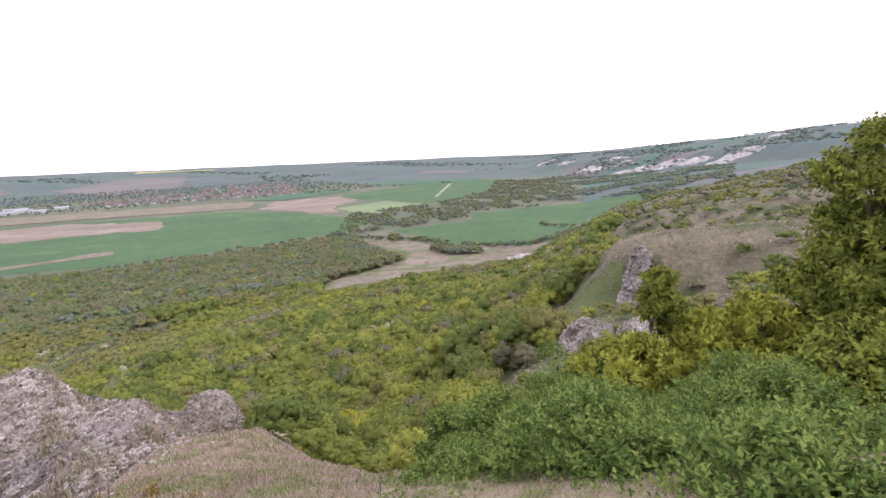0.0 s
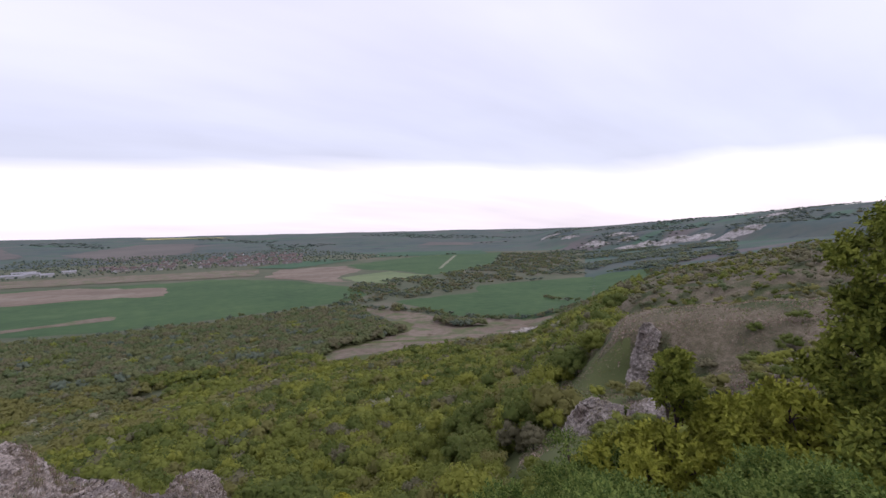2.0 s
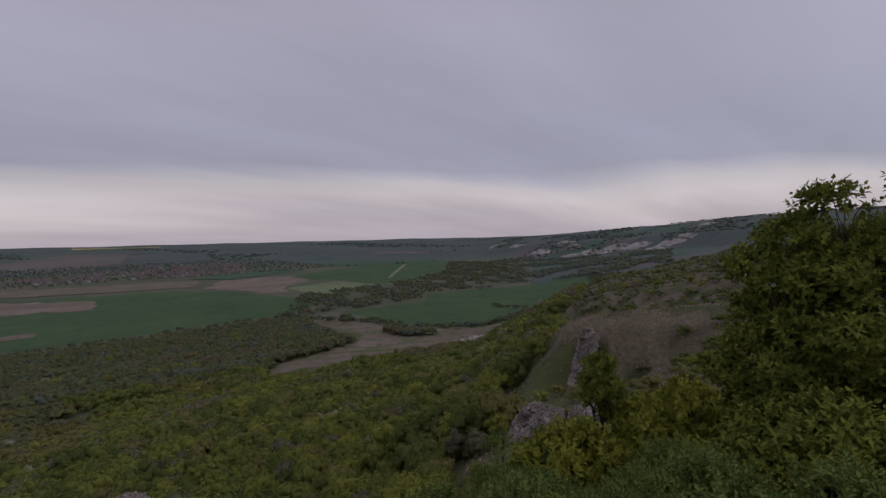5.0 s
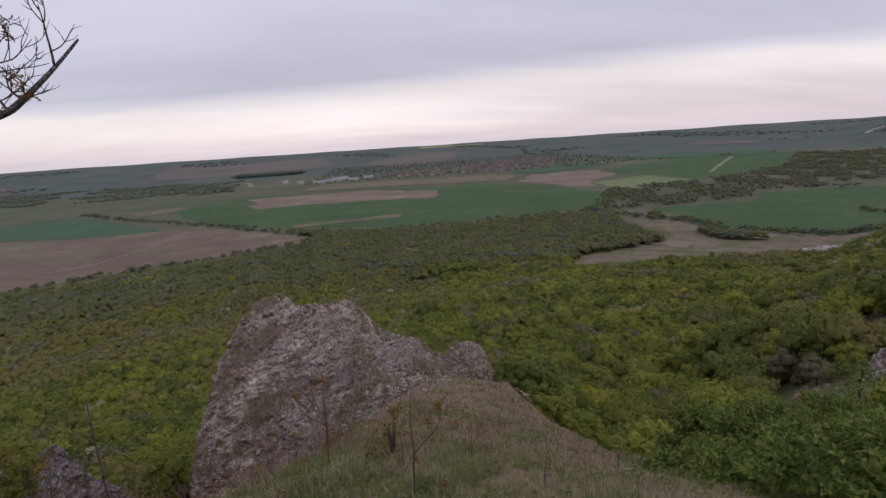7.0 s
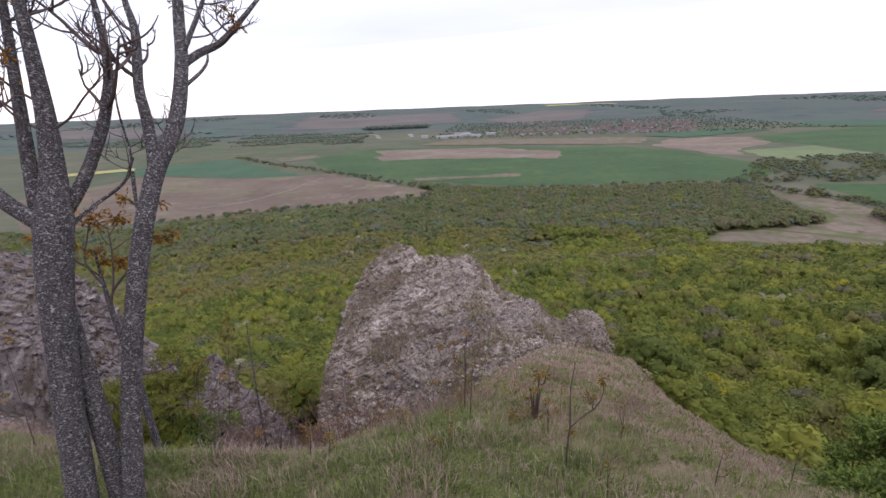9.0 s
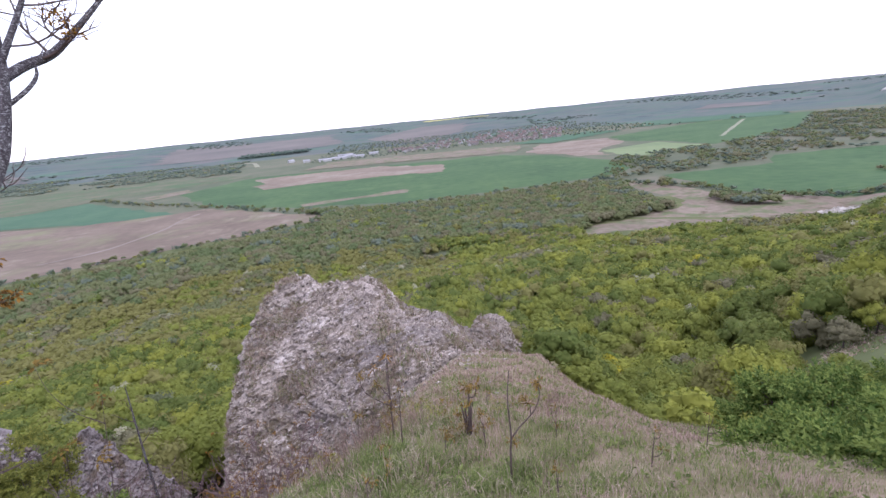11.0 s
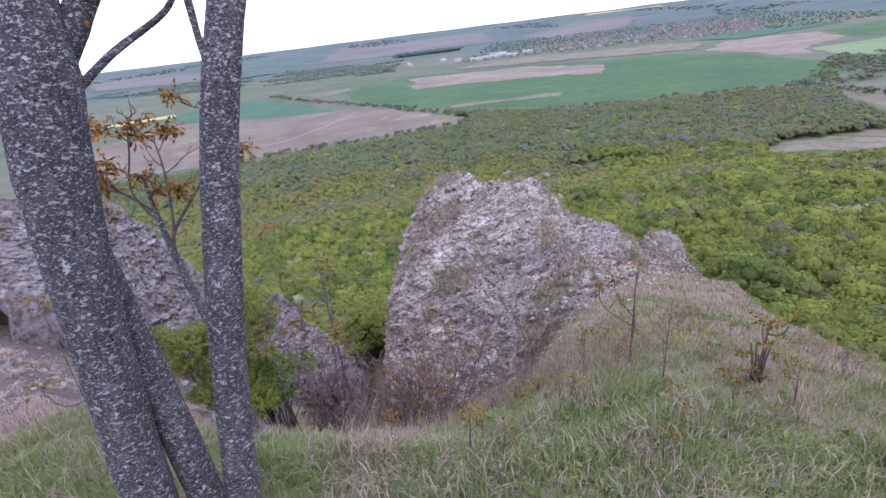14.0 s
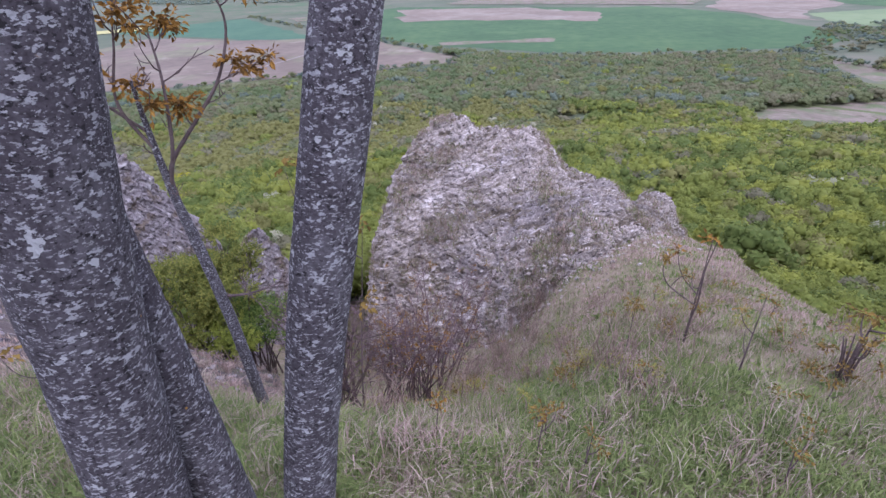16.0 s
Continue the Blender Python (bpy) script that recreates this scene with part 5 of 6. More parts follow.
def grey_sapling():
    base = np.array([-1.76, 2.18, land(-1.76, 2.18)[0]])
    t = thing("sapling", "grey leaning sapling with rust-orange leaf tufts behind the tree", "sapling", base, "saplings on the spur")
    boughs = [([(-1.74, 2.2, -1.2), (-1.76, 2.18, -0.9), (-1.78, 2.16, -0.17), (-1.82, 2.13, 0.44), (-1.84, 2.11, 0.72), (-1.85, 2.1, 1.1), (-1.85, 2.1, 1.3)], [0.045, 0.04, 0.036, 0.03, 0.022, 0.014, 0.008]),
              ([(-1.83, 2.12, 0.6), (-1.82, 2.13, 0.85), (-1.68, 2.24, 1.07), (-1.55, 2.33, 1.26), (-1.47, 2.38, 1.5), (-1.49, 2.36, 1.68)], [0.02, 0.015, 0.011, 0.006]),
              ([(-1.84, 2.11, 0.75), (-1.74, 2.1, 1.0), (-1.7, 2.12, 1.3), (-1.72, 2.15, 1.5)], [0.016, 0.011, 0.006]),
              ([(-1.84, 2.1, 0.95), (-1.92, 2.05, 1.2), (-1.86, 2.08, 1.45), (-1.82, 2.12, 1.66)], [0.014, 0.009, 0.005]),
              ([(-1.85, 2.1, 1.05), (-2.05, 2.0, 1.3), (-2.2, 1.96, 1.5)], [0.012, 0.008, 0.004]),
              ([(-1.78, 2.16, 0.0), (-1.6, 2.2, 0.02), (-1.42, 2.3, 0.06)], [0.014, 0.01, 0.004])]
    rng = np.random.RandomState(51)
    twigs, tips = [], []
    for n, (p, r) in enumerate(boughs):
        p = np.array(p) - base
        part("stem" if n == 0 else "branch", mesh_of("stem", *tube(p, [q * (1 if n == 0 else 0.7) for q in r], 34, 9, 0.06, n), M_BARK if n == 0 else M_TWIG, None, True), t)
        q = ease(p, 30)
        tips.append(q[-1])
        lo = 18 if n == 0 else 8
        for k in range(5):
            i = rng.randint(lo, 29)
            sprout(q[i], q[i] - q[i - 3], rng.uniform(0.1, 0.28), 0.004, 1, rng, twigs, tips)
    v, f = joined(twigs)
    part("twig_tangle", mesh_of("twig_tangle", v, f, M_TWIG, None, True), t, kind="stuff")
    tips = np.array(tips)
    top = tips[tips[:, 2] > 2.2]
    part("young_leaves", rust_tufts(top[rng.permutation(len(top))[:24]], 20, 0.05, 52), t, "rust-orange young leaves", "stuff")


grey_sapling()
sapling(-1.05, 2.3, 1.55, (0.12, 0.15), 52, 8, 0.06)
def forked_stalk(x, y, h, turn, label):
    t = thing("dry_stalk", label, "stalk", (x, y, land(x, y)[0]), "stalks on the spur")
    c, k = math.cos(turn), math.sin(turn)
    main = [(0, 0, -0.05), (0.01, 0.01, h * 0.3), (0.02, 0.0, h * 0.45), (0.015, 0.02, h * 0.75), (0.04, 0.02, h)]
    fork = [(0.02, 0.0, h * 0.42), (0.1 * c, 0.1 * k, h * 0.5), (0.22 * c, 0.22 * k, h * 0.6), (0.27 * c, 0.27 * k, h * 0.72), (0.26 * c, 0.26 * k, h * 0.84)]
    spur = [(0.19 * c, 0.19 * k, h * 0.58), (0.17 * c + 0.02, 0.17 * k, h * 0.66), (0.13 * c + 0.03, 0.13 * k, h * 0.7)]
    part("stem", mesh_of("stem", *tube(main, [0.009, 0.008, 0.007, 0.005, 0.003], 24, 7, 0.12, 1), M_TWIG, None, True), t)
    part("branch", mesh_of("branch", *tube(fork, [0.007, 0.006, 0.004, 0.003], 20, 6, 0.12, 2), M_TWIG, None, True), t)
    part("branch", mesh_of("branch", *tube(spur, [0.004, 0.003, 0.002], 10, 5, 0.1, 3), M_TWIG, None, True), t)
    part("withered_leaf_tuft", rust_tufts(np.array([fork[-1], fork[-1], spur[-1], (0.03, 0.0, h * 0.4)]), 14, 0.03, int(h * 100), M_WITHER), t, "dark withered leaves", "stuff")


forked_stalk(2.27, 1.6, 0.95, 0.2, "bare forked stalk with withered leaves")
forked_stalk(1.34, 3.2, 0.95, 3.0, "thin forked stalk with tufts of withered leaves")


def stump(x, y):
    rng = np.random.RandomState(58)
    t = thing("stump", "cut grey stump sprouting orange-green shoots", "stump", (x, y, land(x, y)[0]))
    for k in range(6):
        a = rng.uniform(0, 6.28); h = rng.uniform(0.2, 0.42); o = rng.uniform(0.01, 0.05)
        part("spike", mesh_of("spike", *tube([(o * math.cos(a), o * math.sin(a), -0.05), (o * 1.4 * math.cos(a), o * 1.4 * math.sin(a), h * 0.5), (o * 2.4 * math.cos(a), o * 2.4 * math.sin(a), h)], [0.009, 0.007, 0.003], 9, 6, 0.15, k), M_TWIG, None, True), t)
    tips = np.stack([rng.normal(0, 0.1, 12), rng.normal(0, 0.1, 12), rng.uniform(0.03, 0.16, 12)], -1)
    part("young_leaves", rust_tufts(tips, 10, 0.03, 59, M_WITHER), t, "orange-green young shoots", "stuff")


stump(2.1, 2.62)
sapling(1.45, 2.55, 0.6, (0.03, 0.06), 54, 5, 0.032, r=0.007)
sapling(2.1, 2.62, 0.5, (0.05, 0.05), 57, 9, 0.05, "cut stump sprouting orange shoots", 0.012)
sapling(1.34, 3.2, 0.95, (0.04, 0.1), 155, 5, 0.05, r=0.009)
sapling(0.15, 1.62, 0.28, (0.02, 0.02), 56, 2, 0.035)
sapling(0.95, 3.3, 0.45, (0.02, 0.05), 57, 4, 0.04)
sapling(4.6, 2.6, 0.4, (0.05, 0.05), 58, 3, 0.03)
for n, (x, y) in enumerate([(0.2, 1.81), (0.36, 1.5), (0.99, 4.2), (2.2, 2.3), (1.83, 2.3), (0.77, 2.3), (2.5, 1.2), (2.9, 2.4), (0.5, 2.9), (1.2, 1.5), (-0.4, 1.75), (3.4, 1.6), (1.7, 5.2), (2.6, 4.4)]):
    sapling(x, y, 0.16 + 0.05 * (n % 4), (0.02 * (n % 3), 0.03), 160 + n, 5, 0.026, "small weed with rust-orange leaves in the grass", 0.006)
sapling(-2.2, 1.4, 1.0, (-0.25, 0.2), 59, 6, 0.05)


# ---- leafy shrubs and trees beside the spur ----
def sprays(p, way, rounds, size, rng, nodes=5, reach=0.26):
    """Leafy shoots from points p along way: pointed oval leaves in crossed pairs, each folded along its rib."""
    way = way / (np.linalg.norm(way, axis=1)[:, None] + 1e-9)
    side = np.cross(way, rng.normal(0, 1, way.shape)); side /= np.linalg.norm(side, axis=1)[:, None] + 1e-9
    other = np.cross(way, side)
    vs, rs = [], []
    for k in range(nodes):
        for sign in (1, -1):
            o = (side if k % 2 else other) * sign
            d = o * (1.0 - 0.14 * k) + way * (0.35 + 0.15 * k) + (0, 0, -0.12) + rng.normal(0, 0.16, p.shape)
            d /= np.linalg.norm(d, axis=1)[:, None]
            q = p + way * reach * (k + 0.4) / nodes
            L = (size * (1.1 - 0.1 * k) * rng.uniform(0.7, 1.2, len(p)))[:, None]
            up = way + rng.normal(0, 0.25, p.shape) + (0, 0, 0.5)
            s = np.cross(d, up); s /= np.linalg.norm(s, axis=1)[:, None] + 1e-9
            nn = np.cross(s, d)
            rib = q + d * L * 0.45
            vs.append(np.stack([q, q + d * L * 0.32 + s * L * 0.27 + nn * L * 0.07, q + d * L * 0.66 + s * L * 0.19 + nn * L * 0.05, q + d * L - nn * L * 0.1, q + d * L * 0.66 - s * L * 0.19 + nn * L * 0.05, q + d * L * 0.32 - s * L * 0.27 + nn * L * 0.07], 1))
            rs.append(np.repeat(rounds + nn * 0.35, 6, 0))
    v = np.concatenate(vs).reshape(-1, 3)
    o = np.arange(len(v) // 6)[:, None] * 6
    f = np.concatenate([o + [0, 3, 2, 1], o + [0, 5, 4, 3]], 0)
    r = np.concatenate(rs)
    return v, f, r / (np.linalg.norm(r, axis=1)[:, None] + 1e-9)


def leafy(name, label, category, center, radii, shoots, size, mat, seed, base_z, lobes=14, trunk=0.04, nodes=5, reach=0.26, tiers=False):
    rng = np.random.RandomState(seed)
    c = np.array(center, float)
    t = thing(name, label, category, (c[0], c[1], base_z), "shrubs beside the spur")
    o = np.array([c[0], c[1], base_z])
    k = np.arange(lobes) + 0.5
    up = 1 - 1.7 * k / lobes
    az = k * 2.39996 + rng.uniform(0, 6.28)
    lc = np.stack([np.cos(az) * np.sqrt(1 - up**2), np.sin(az) * np.sqrt(1 - up**2), up], -1) + rng.normal(0, 0.14, (lobes, 3))
    lc = lc * np.array(radii) * rng.uniform(0.45, 0.82, (lobes, 1)) + c
    lr = np.mean(radii) * rng.uniform(0.26, 0.44, lobes) * (18 / lobes) ** 0.3
    squash = np.array([1, 1, 0.55 if tiers else 0.85])
    br = []
    for k in range(lobes):
        e = lc[k] - o
        fork = np.array([0, 0, (c[2] - base_z) * rng.uniform(0.55, 0.95)]) if tiers else np.array([rng.normal(0, 0.08), rng.normal(0, 0.08), -0.1])
        thick = trunk * (0.45 if tiers else 1)
        br.append(tube([fork, fork + (e - fork) * (0.4, 0.4, 0.5) + rng.normal(0, 0.06, 3), e], [thick, thick * 0.55, thick * 0.12], 12, 6, 0.1, k))
        for q in range(6):
            d = rng.normal(0, 1, 3); d /= np.linalg.norm(d)
            br.append(tube([e * 0.85, e + d * lr[k] * 0.5, e + d * lr[k] * 0.95 * squash], [trunk * 0.2, trunk * 0.13, trunk * 0.05], 6, 3))
    if tiers:
        part("trunk", mesh_of("trunk", *tube([(0, 0, -0.15), (0.03, 0.02, (c[2] - base_z) * 0.5), (0, 0, c[2] - base_z), (0.02, 0, c[2] - base_z + radii[2] * 0.6)], [trunk, trunk * 0.8, trunk * 0.6, trunk * 0.15], 24, 9, 0.08, seed), M_WOOD, None, True), t)
    v, f = joined(br)
    part("woody_frame", mesh_of("woody_frame", v, f, M_TWIG, None, True), t, kind="stuff")
    w = rng.choice(lobes, shoots, p=lr**2 / (lr**2).sum())
    d = rng.normal(0, 1, (shoots, 3)) + (lc[w] - c) / np.mean(radii) * 0.9 + (0, 0, 0.35); d /= np.linalg.norm(d, axis=1)[:, None]
    p = lc[w] + d * (lr[w] * rng.uniform(0.45, 0.95, shoots))[:, None] * squash - o
    out = (lc[w] - c) / np.array(radii)
    way = d + (0, 0, 0.45) + rng.normal(0, 0.3, d.shape)
    v, f, r = sprays(p, way, d * 0.8 + out * 0.5 + (0, 0, 0.15), size, rng, nodes, reach)
    part("foliage", mesh_of("foliage", v, f, mat, None, False, r), t, kind="stuff")
    return t


for n, (x, y, top, w, mat) in enumerate([(6.3, 2.6, -1.4, 1.1, M_SHRUB), (7.5, 1.7, -0.85, 1.35, M_SHRUB), (6.3, 0.7, -0.1, 1.25, M_SHRUB), (9.2, 3.4, -2.15, 1.3, M_SHRUB), (7.9, -0.6, 0.0, 1.4, M_SHRUB), (5.9, -0.7, 0.35, 1.2, M_SHRUB), (5.6, 1.9, -1.1, 0.9, M_SHRUB), (9.0, 0.4, -0.5, 1.4, M_SHRUB), (10.4, 1.2, -1.0, 1.6, M_SHRUB), (7.8, 4.2, -2.0, 1.2, M_SHRUB), (11.5, 5.2, -2.5, 1.6, M_SHRUB), (10.8, 4.3, -2.5, 1.2, M_SHRUB)]):
    g = land(x, y)[0]
    leafy("shrub", "dense leafy green shrub beside the path", "shrub", (x, y, top - w * 0.74), (w, w, w * 0.75), 2300, 0.078, mat, 70 + n, min(g, top - w), 22, 0.04, 5, 0.22)
for n, (x, y, top, w, tall, mat, shoots, lab) in enumerate([
        (14.9, 3.5, -1.4, 1.2, 0.9, M_MAPLE, 1500, "yellow-green young maple"), (14.6, 2.2, -1.2, 1.3, 0.9, M_MAPLE, 1500, "yellow-green young maple"), (14.4, 1.1, -0.9, 1.4, 1.0, M_MAPLE, 1600, "yellow-green young maple"),
        (14.56, 4.88, -0.75, 0.4, 2.5, M_MAPLE2, 560, "slender young green tree"), (15.6, -0.9, 4.2, 2.5, 1.25, M_MAPLE2, 4200, "tall broad-leaved tree in dark green leaf"), (14.4, 0.45, 2.0, 1.6, 1.3, M_MAPLE2, 2600, "broad-leaved tree in fresh leaf"),
        (12.6, 1.5, -0.6, 1.2, 0.9, M_MAPLE, 1300, "bushy young tree in fresh leaf"), (12.2, 4.1, -1.6, 1.3, 0.9, M_MAPLE, 1300, "bushy young tree in fresh leaf"), (11.6, -0.6, 0.4, 1.4, 1.1, M_MAPLE2, 1600, "bushy young tree in fresh leaf")]):
    g = land(x, y)[0]
    leafy("young_tree", lab + " on the slope", "tree", (x, y, top - w * (tall * 0.82 + 0.34)), (w, w, w * tall), shoots, 0.14, mat, 90 + n, g, 34 if w > 1.6 else (9 if w < 0.7 else 16), 0.07, 4, 0.26, True)
for n, (x, y, top, w, mat) in enumerate([(-7.3, 9.2, -4.3, 0.9, M_OLIVE), (-8.2, 8.5, -4.3, 1.0, M_OLIVE), (-6.9, 9.4, -5.9, 0.9, M_SHRUB), (-7.6, 8.6, -5.8, 0.9, M_MAPLE2)]):
    g = land(x, y)[0]
    leafy("gully_shrub", "yellow-green shrub at the lip of the gully", "shrub", (x, y, top - w * 0.8), (w, w, w * 1.1), 700, 0.085, mat, 110 + n, g, 10, 0.03, 5, 0.22)


def twiggy(x, y, h, seed):
    rng = np.random.RandomState(seed)
    g = land(x, y)[0]
    t = thing("bare_bush", "reddish-brown bare twiggy bush in the gully", "bush", (x, y, g), "bare bushes in the gully")
    br, tips = [], []
    for k in range(15):
        d = rng.normal(0, 0.2, 3) + (0, 0, 1); d /= np.linalg.norm(d)
        l = h * rng.uniform(0.55, 1.1); b = rng.normal(0, 0.2, 3) * (1, 1, 0)
        c = np.array([b, b + d * l * 0.5 + rng.normal(0, 0.08, 3), b + d * l + rng.normal(0, 0.12, 3)])
        br.append(tube(c, [0.018, 0.012, 0.005], 6, 4))
        q = ease(c, 12)
        for m in range(6):
            i = rng.randint(5, 11)
            sprout(q[i], q[i] - q[i - 2], h * rng.uniform(0.12, 0.26), 0.009, 1, rng, br, tips, 5, 3)
    v, f = joined(br)
    part("twig_tangle", mesh_of("twig_tangle", v, f, M_REDTWIG, None, True), t, kind="stuff")
    part("foliage", rust_tufts(np.array(tips)[::5], 5, 0.045, seed, M_OLIVE if seed % 2 else M_RUST), t, "unfolding young leaves", "stuff")


for n, (x, y, h) in enumerate([(-1.75, 7.2, 3.1), (-3.45, 7.0, 3.3), (-2.1, 7.6, 3.3), (-3.85, 6.9, 3.5), (-2.75, 8.0, 2.6), (-4.3, 7.2, 2.7)]):
    twiggy(x, y, h, 130 + n)


def bare_pole(x, y, z, h):
    t = thing("dead_sapling", "thin bare grey dead sapling in the gully", "sapling", (x, y, land(x, y)[0]))
    base = land(x, y)[0]
    part("stem", mesh_of("stem", *tube([(0, 0, -0.1), (0.02, 0, (z - base) * 0.5), (-0.02, 0.03, z - base), (0.0, 0.02, z - base + h)], [0.035, 0.03, 0.022, 0.008], 24, 7, 0.1, 3), M_BARK, None, True), t)
    for k, a in enumerate((0.4, 2.2, 4.0, 5.1)):
        q = z - base + h * (0.25 + 0.15 * k)
        part("twig", mesh_of("twig", *tube([(0, 0, q), (0.12 * math.cos(a), 0.12 * math.sin(a), q + 0.12), (0.3 * math.cos(a), 0.3 * math.sin(a), q + 0.34)], [0.01, 0.007, 0.003], 7, 5), M_TWIG, None, True), t)


bare_pole(-3.55, 7.1, -3.4, 1.6)


# ---- grass on the spur ----
def grass(name, n, box, height, mats, weights, seed, label, wide=0.004, keep=None):
    rng = np.random.RandomState(seed)
    x = rng.uniform(box[0], box[1], n); y = rng.uniform(box[2], box[3], n)
    dist = np.hypot(x - 0.5, y + 0.5)
    ok = rng.uniform(size=n) < np.clip(4.2 / (dist + 0.6), 0.12, 1)
    if keep:
        ok &= keep(x, y)
    x, y = x[ok], y[ok]
    n = len(x)
    z = land(x, y)
    tuft = 0.55 + 0.75 * np.clip(waves(x, y, 0.9, seed) + 0.4, 0, 1.2)
    far = np.clip(np.hypot(x, y) / 5, 0.8, 2.6)
    h = height * rng.uniform(0.4, 1.2, n) * tuft * (1 - 0.6 * smooth(2.5, 5.5, np.hypot(x, y)))
    a = rng.uniform(0, 6.28, n)
    bend = rng.uniform(0.15, 0.9, n) * h
    w = wide * far * rng.uniform(0.7, 1.4, n)
    dx, dy = np.cos(a), np.sin(a)
    b = np.stack([x, y, z - 0.01], -1)
    side = np.stack([-dy, dx, 0 * dx], -1) * w[:, None]
    m = b + np.stack([dx * bend * 0.3, dy * bend * 0.3, h * 0.6], -1)
    t = b + np.stack([dx * bend, dy * bend, h * rng.uniform(0.75, 1.0, n)], -1)
    v = np.stack([b - side, b + side, m + side * 0.75, m - side * 0.75, t], 1).reshape(-1, 3)
    o = np.arange(n)[:, None] * 5
    close = np.hypot(x - 1.0, y + 0.6) < 2.8
    q, tr = (o + [0, 1, 2, 3])[close], np.where(close[:, None], o + [3, 2, 4], o + [0, 1, 4])
    patch = waves(x, y, 1.3, seed + 1) * 0.42 + 0.25 * smooth(3.0, 5.5, np.hypot(x, y)) + 0.6 * smooth(1.3, 2.6, -x) * smooth(0.9, 1.7, y) + 0.5 * np.exp(-((x + 0.3) ** 2 / 1.6 + (y - 1.9) ** 2 / 0.5))
    wts = np.array(weights, float); wts /= wts.sum()
    pick = np.searchsorted(np.cumsum(wts), np.clip(rng.uniform(size=n) + patch, 0, 0.999))
    pick = np.clip(pick, 0, len(mats) - 1)
    ob = new(name, mesh_of(name, v, [q, tr], mats, np.concatenate([pick[close], pick])))
    return tagged(ob, label, "grass", kind="stuff")


grass("spur_grass", 240000, (-5, 7, -0.8, 7), 0.15, [M_GREEN, M_STRAW, M_HEATH], (9, 3, 1.0), 61, "short green and straw-coloured spring grass", 0.0035)
grass("path_grass", 42000, (-4.5, 6, -5, -0.8), 0.14, [M_GREEN, M_STRAW, M_HEATH], (8, 3, 2), 68, "short trodden grass on top of the spur", 0.005)
grass("dry_tussocks", 16000, (-5.5, 5, 0.3, 5.5), 0.17, [M_GREEN, M_STRAW], (3, 6), 62, "long dry grass tussocks hanging over", 0.003, lambda x, y: waves(x, y, 1.6, 63) > 0.15)


def lush_grass(name, clumps, box, length, mats, weights, seed, label, keep, blades=34, wide=0.0023):
    """Clumps of long blades that arch over, all combed about one way by the wind."""
    rng = np.random.RandomState(seed)
    x, y = rng.uniform(box[0], box[1], clumps), rng.uniform(box[2], box[3], clumps)
    ok = keep(x, y)
    x, y = x[ok], y[ok]
    comb = 0.35 + 1.1 * waves(x, y, 1.7, seed)
    tall = length * rng.uniform(0.65, 1.2, len(x)) * (0.75 + 0.4 * np.clip(waves(x, y, 1.1, seed + 2) + 0.3, 0, 1))
    tint = np.clip(0.45 + 0.55 * waves(x, y, 0.8, seed + 4) + rng.normal(0, 0.15, len(x)), 0, 1)
    x, y, comb, tall, tint = (np.repeat(q, blades) for q in (x, y, comb, tall, tint))
    n = len(x)
    x, y = x + rng.normal(0, 0.04, n), y + rng.normal(0, 0.04, n)
    a = comb + rng.normal(0, 0.8, n)
    L = tall * rng.uniform(0.55, 1.15, n)
    d = np.stack([np.cos(a), np.sin(a), 0 * a], -1)
    sd = np.stack([-np.sin(a), np.cos(a), 0 * a], -1) * (wide * rng.uniform(0.6, 1.4, n))[:, None]
    z = np.array([0, 0, 1.0])
    b = np.stack([x, y, land(x, y) - 0.01], -1)
    lay = rng.uniform(0.5, 1.25, n)[:, None]
    m = b + d * (L * 0.22)[:, None] * lay + z * (L * 0.48)[:, None]
    e = b + d * (L * 0.58)[:, None] * lay + z * (L * 0.58)[:, None]
    t = b + d * (L * 0.95)[:, None] * lay + z * (L * rng.uniform(0.28, 0.55, n))[:, None]
    v = np.stack([b - sd, b + sd, m + sd * 0.9, m - sd * 0.9, e + sd * 0.6, e - sd * 0.6, t], 1).reshape(-1, 3)
    o = np.arange(n)[:, None] * 7
    wts = np.cumsum(np.array(weights, float) / np.sum(weights))
    pick = np.clip(np.searchsorted(wts, np.clip(0.55 * tint + 0.45 * rng.uniform(0, 1, n), 0, 0.999)), 0, len(mats) - 1)
    ob = new(name, mesh_of(name, v, [np.concatenate([o + [0, 1, 2, 3], o + [3, 2, 4, 5]], 0), o + [5, 4, 6]], mats, np.concatenate([pick, pick, pick])))
    return tagged(ob, label, "grass", kind="stuff")


lush_grass("long_grass", 3800, (-3.2, 3.4, 0.2, 3.4), 0.115, [M_GREEN, M_STRAW, M_HEATH], (8, 2.0, 0.9), 71, "long green grass combed over by the wind on the brink", lambda x, y: (waves(x, y, 1.5, 72) > -0.45 + 0.22 * x - 0.35 * (y - 1.2)) & (y > 0.25 + 0.1 * x) & (np.hypot(x + 0.5, y - 0.5) > 0.2) & (np.hypot(x, y) < 3.3 - 0.25 * x), 34, 0.0019)
lush_grass("straw_grass", 900, (-2.6, 3.4, 0.9, 4.2), 0.15, [M_STRAW, M_HEATH, M_GREEN], (6, 5, 1), 73, "bleached straw grass lying over on the brink", lambda x, y: waves(x, y, 0.7, 74) + 0.75 * np.exp(-((y - 2.0 - 0.2 * x) / 0.5) ** 2) * (1 - smooth(-0.2, 1.2, x)) - 0.15 * smooth(0.8, 2.0, x) > 0.34, 20, 0.0016)


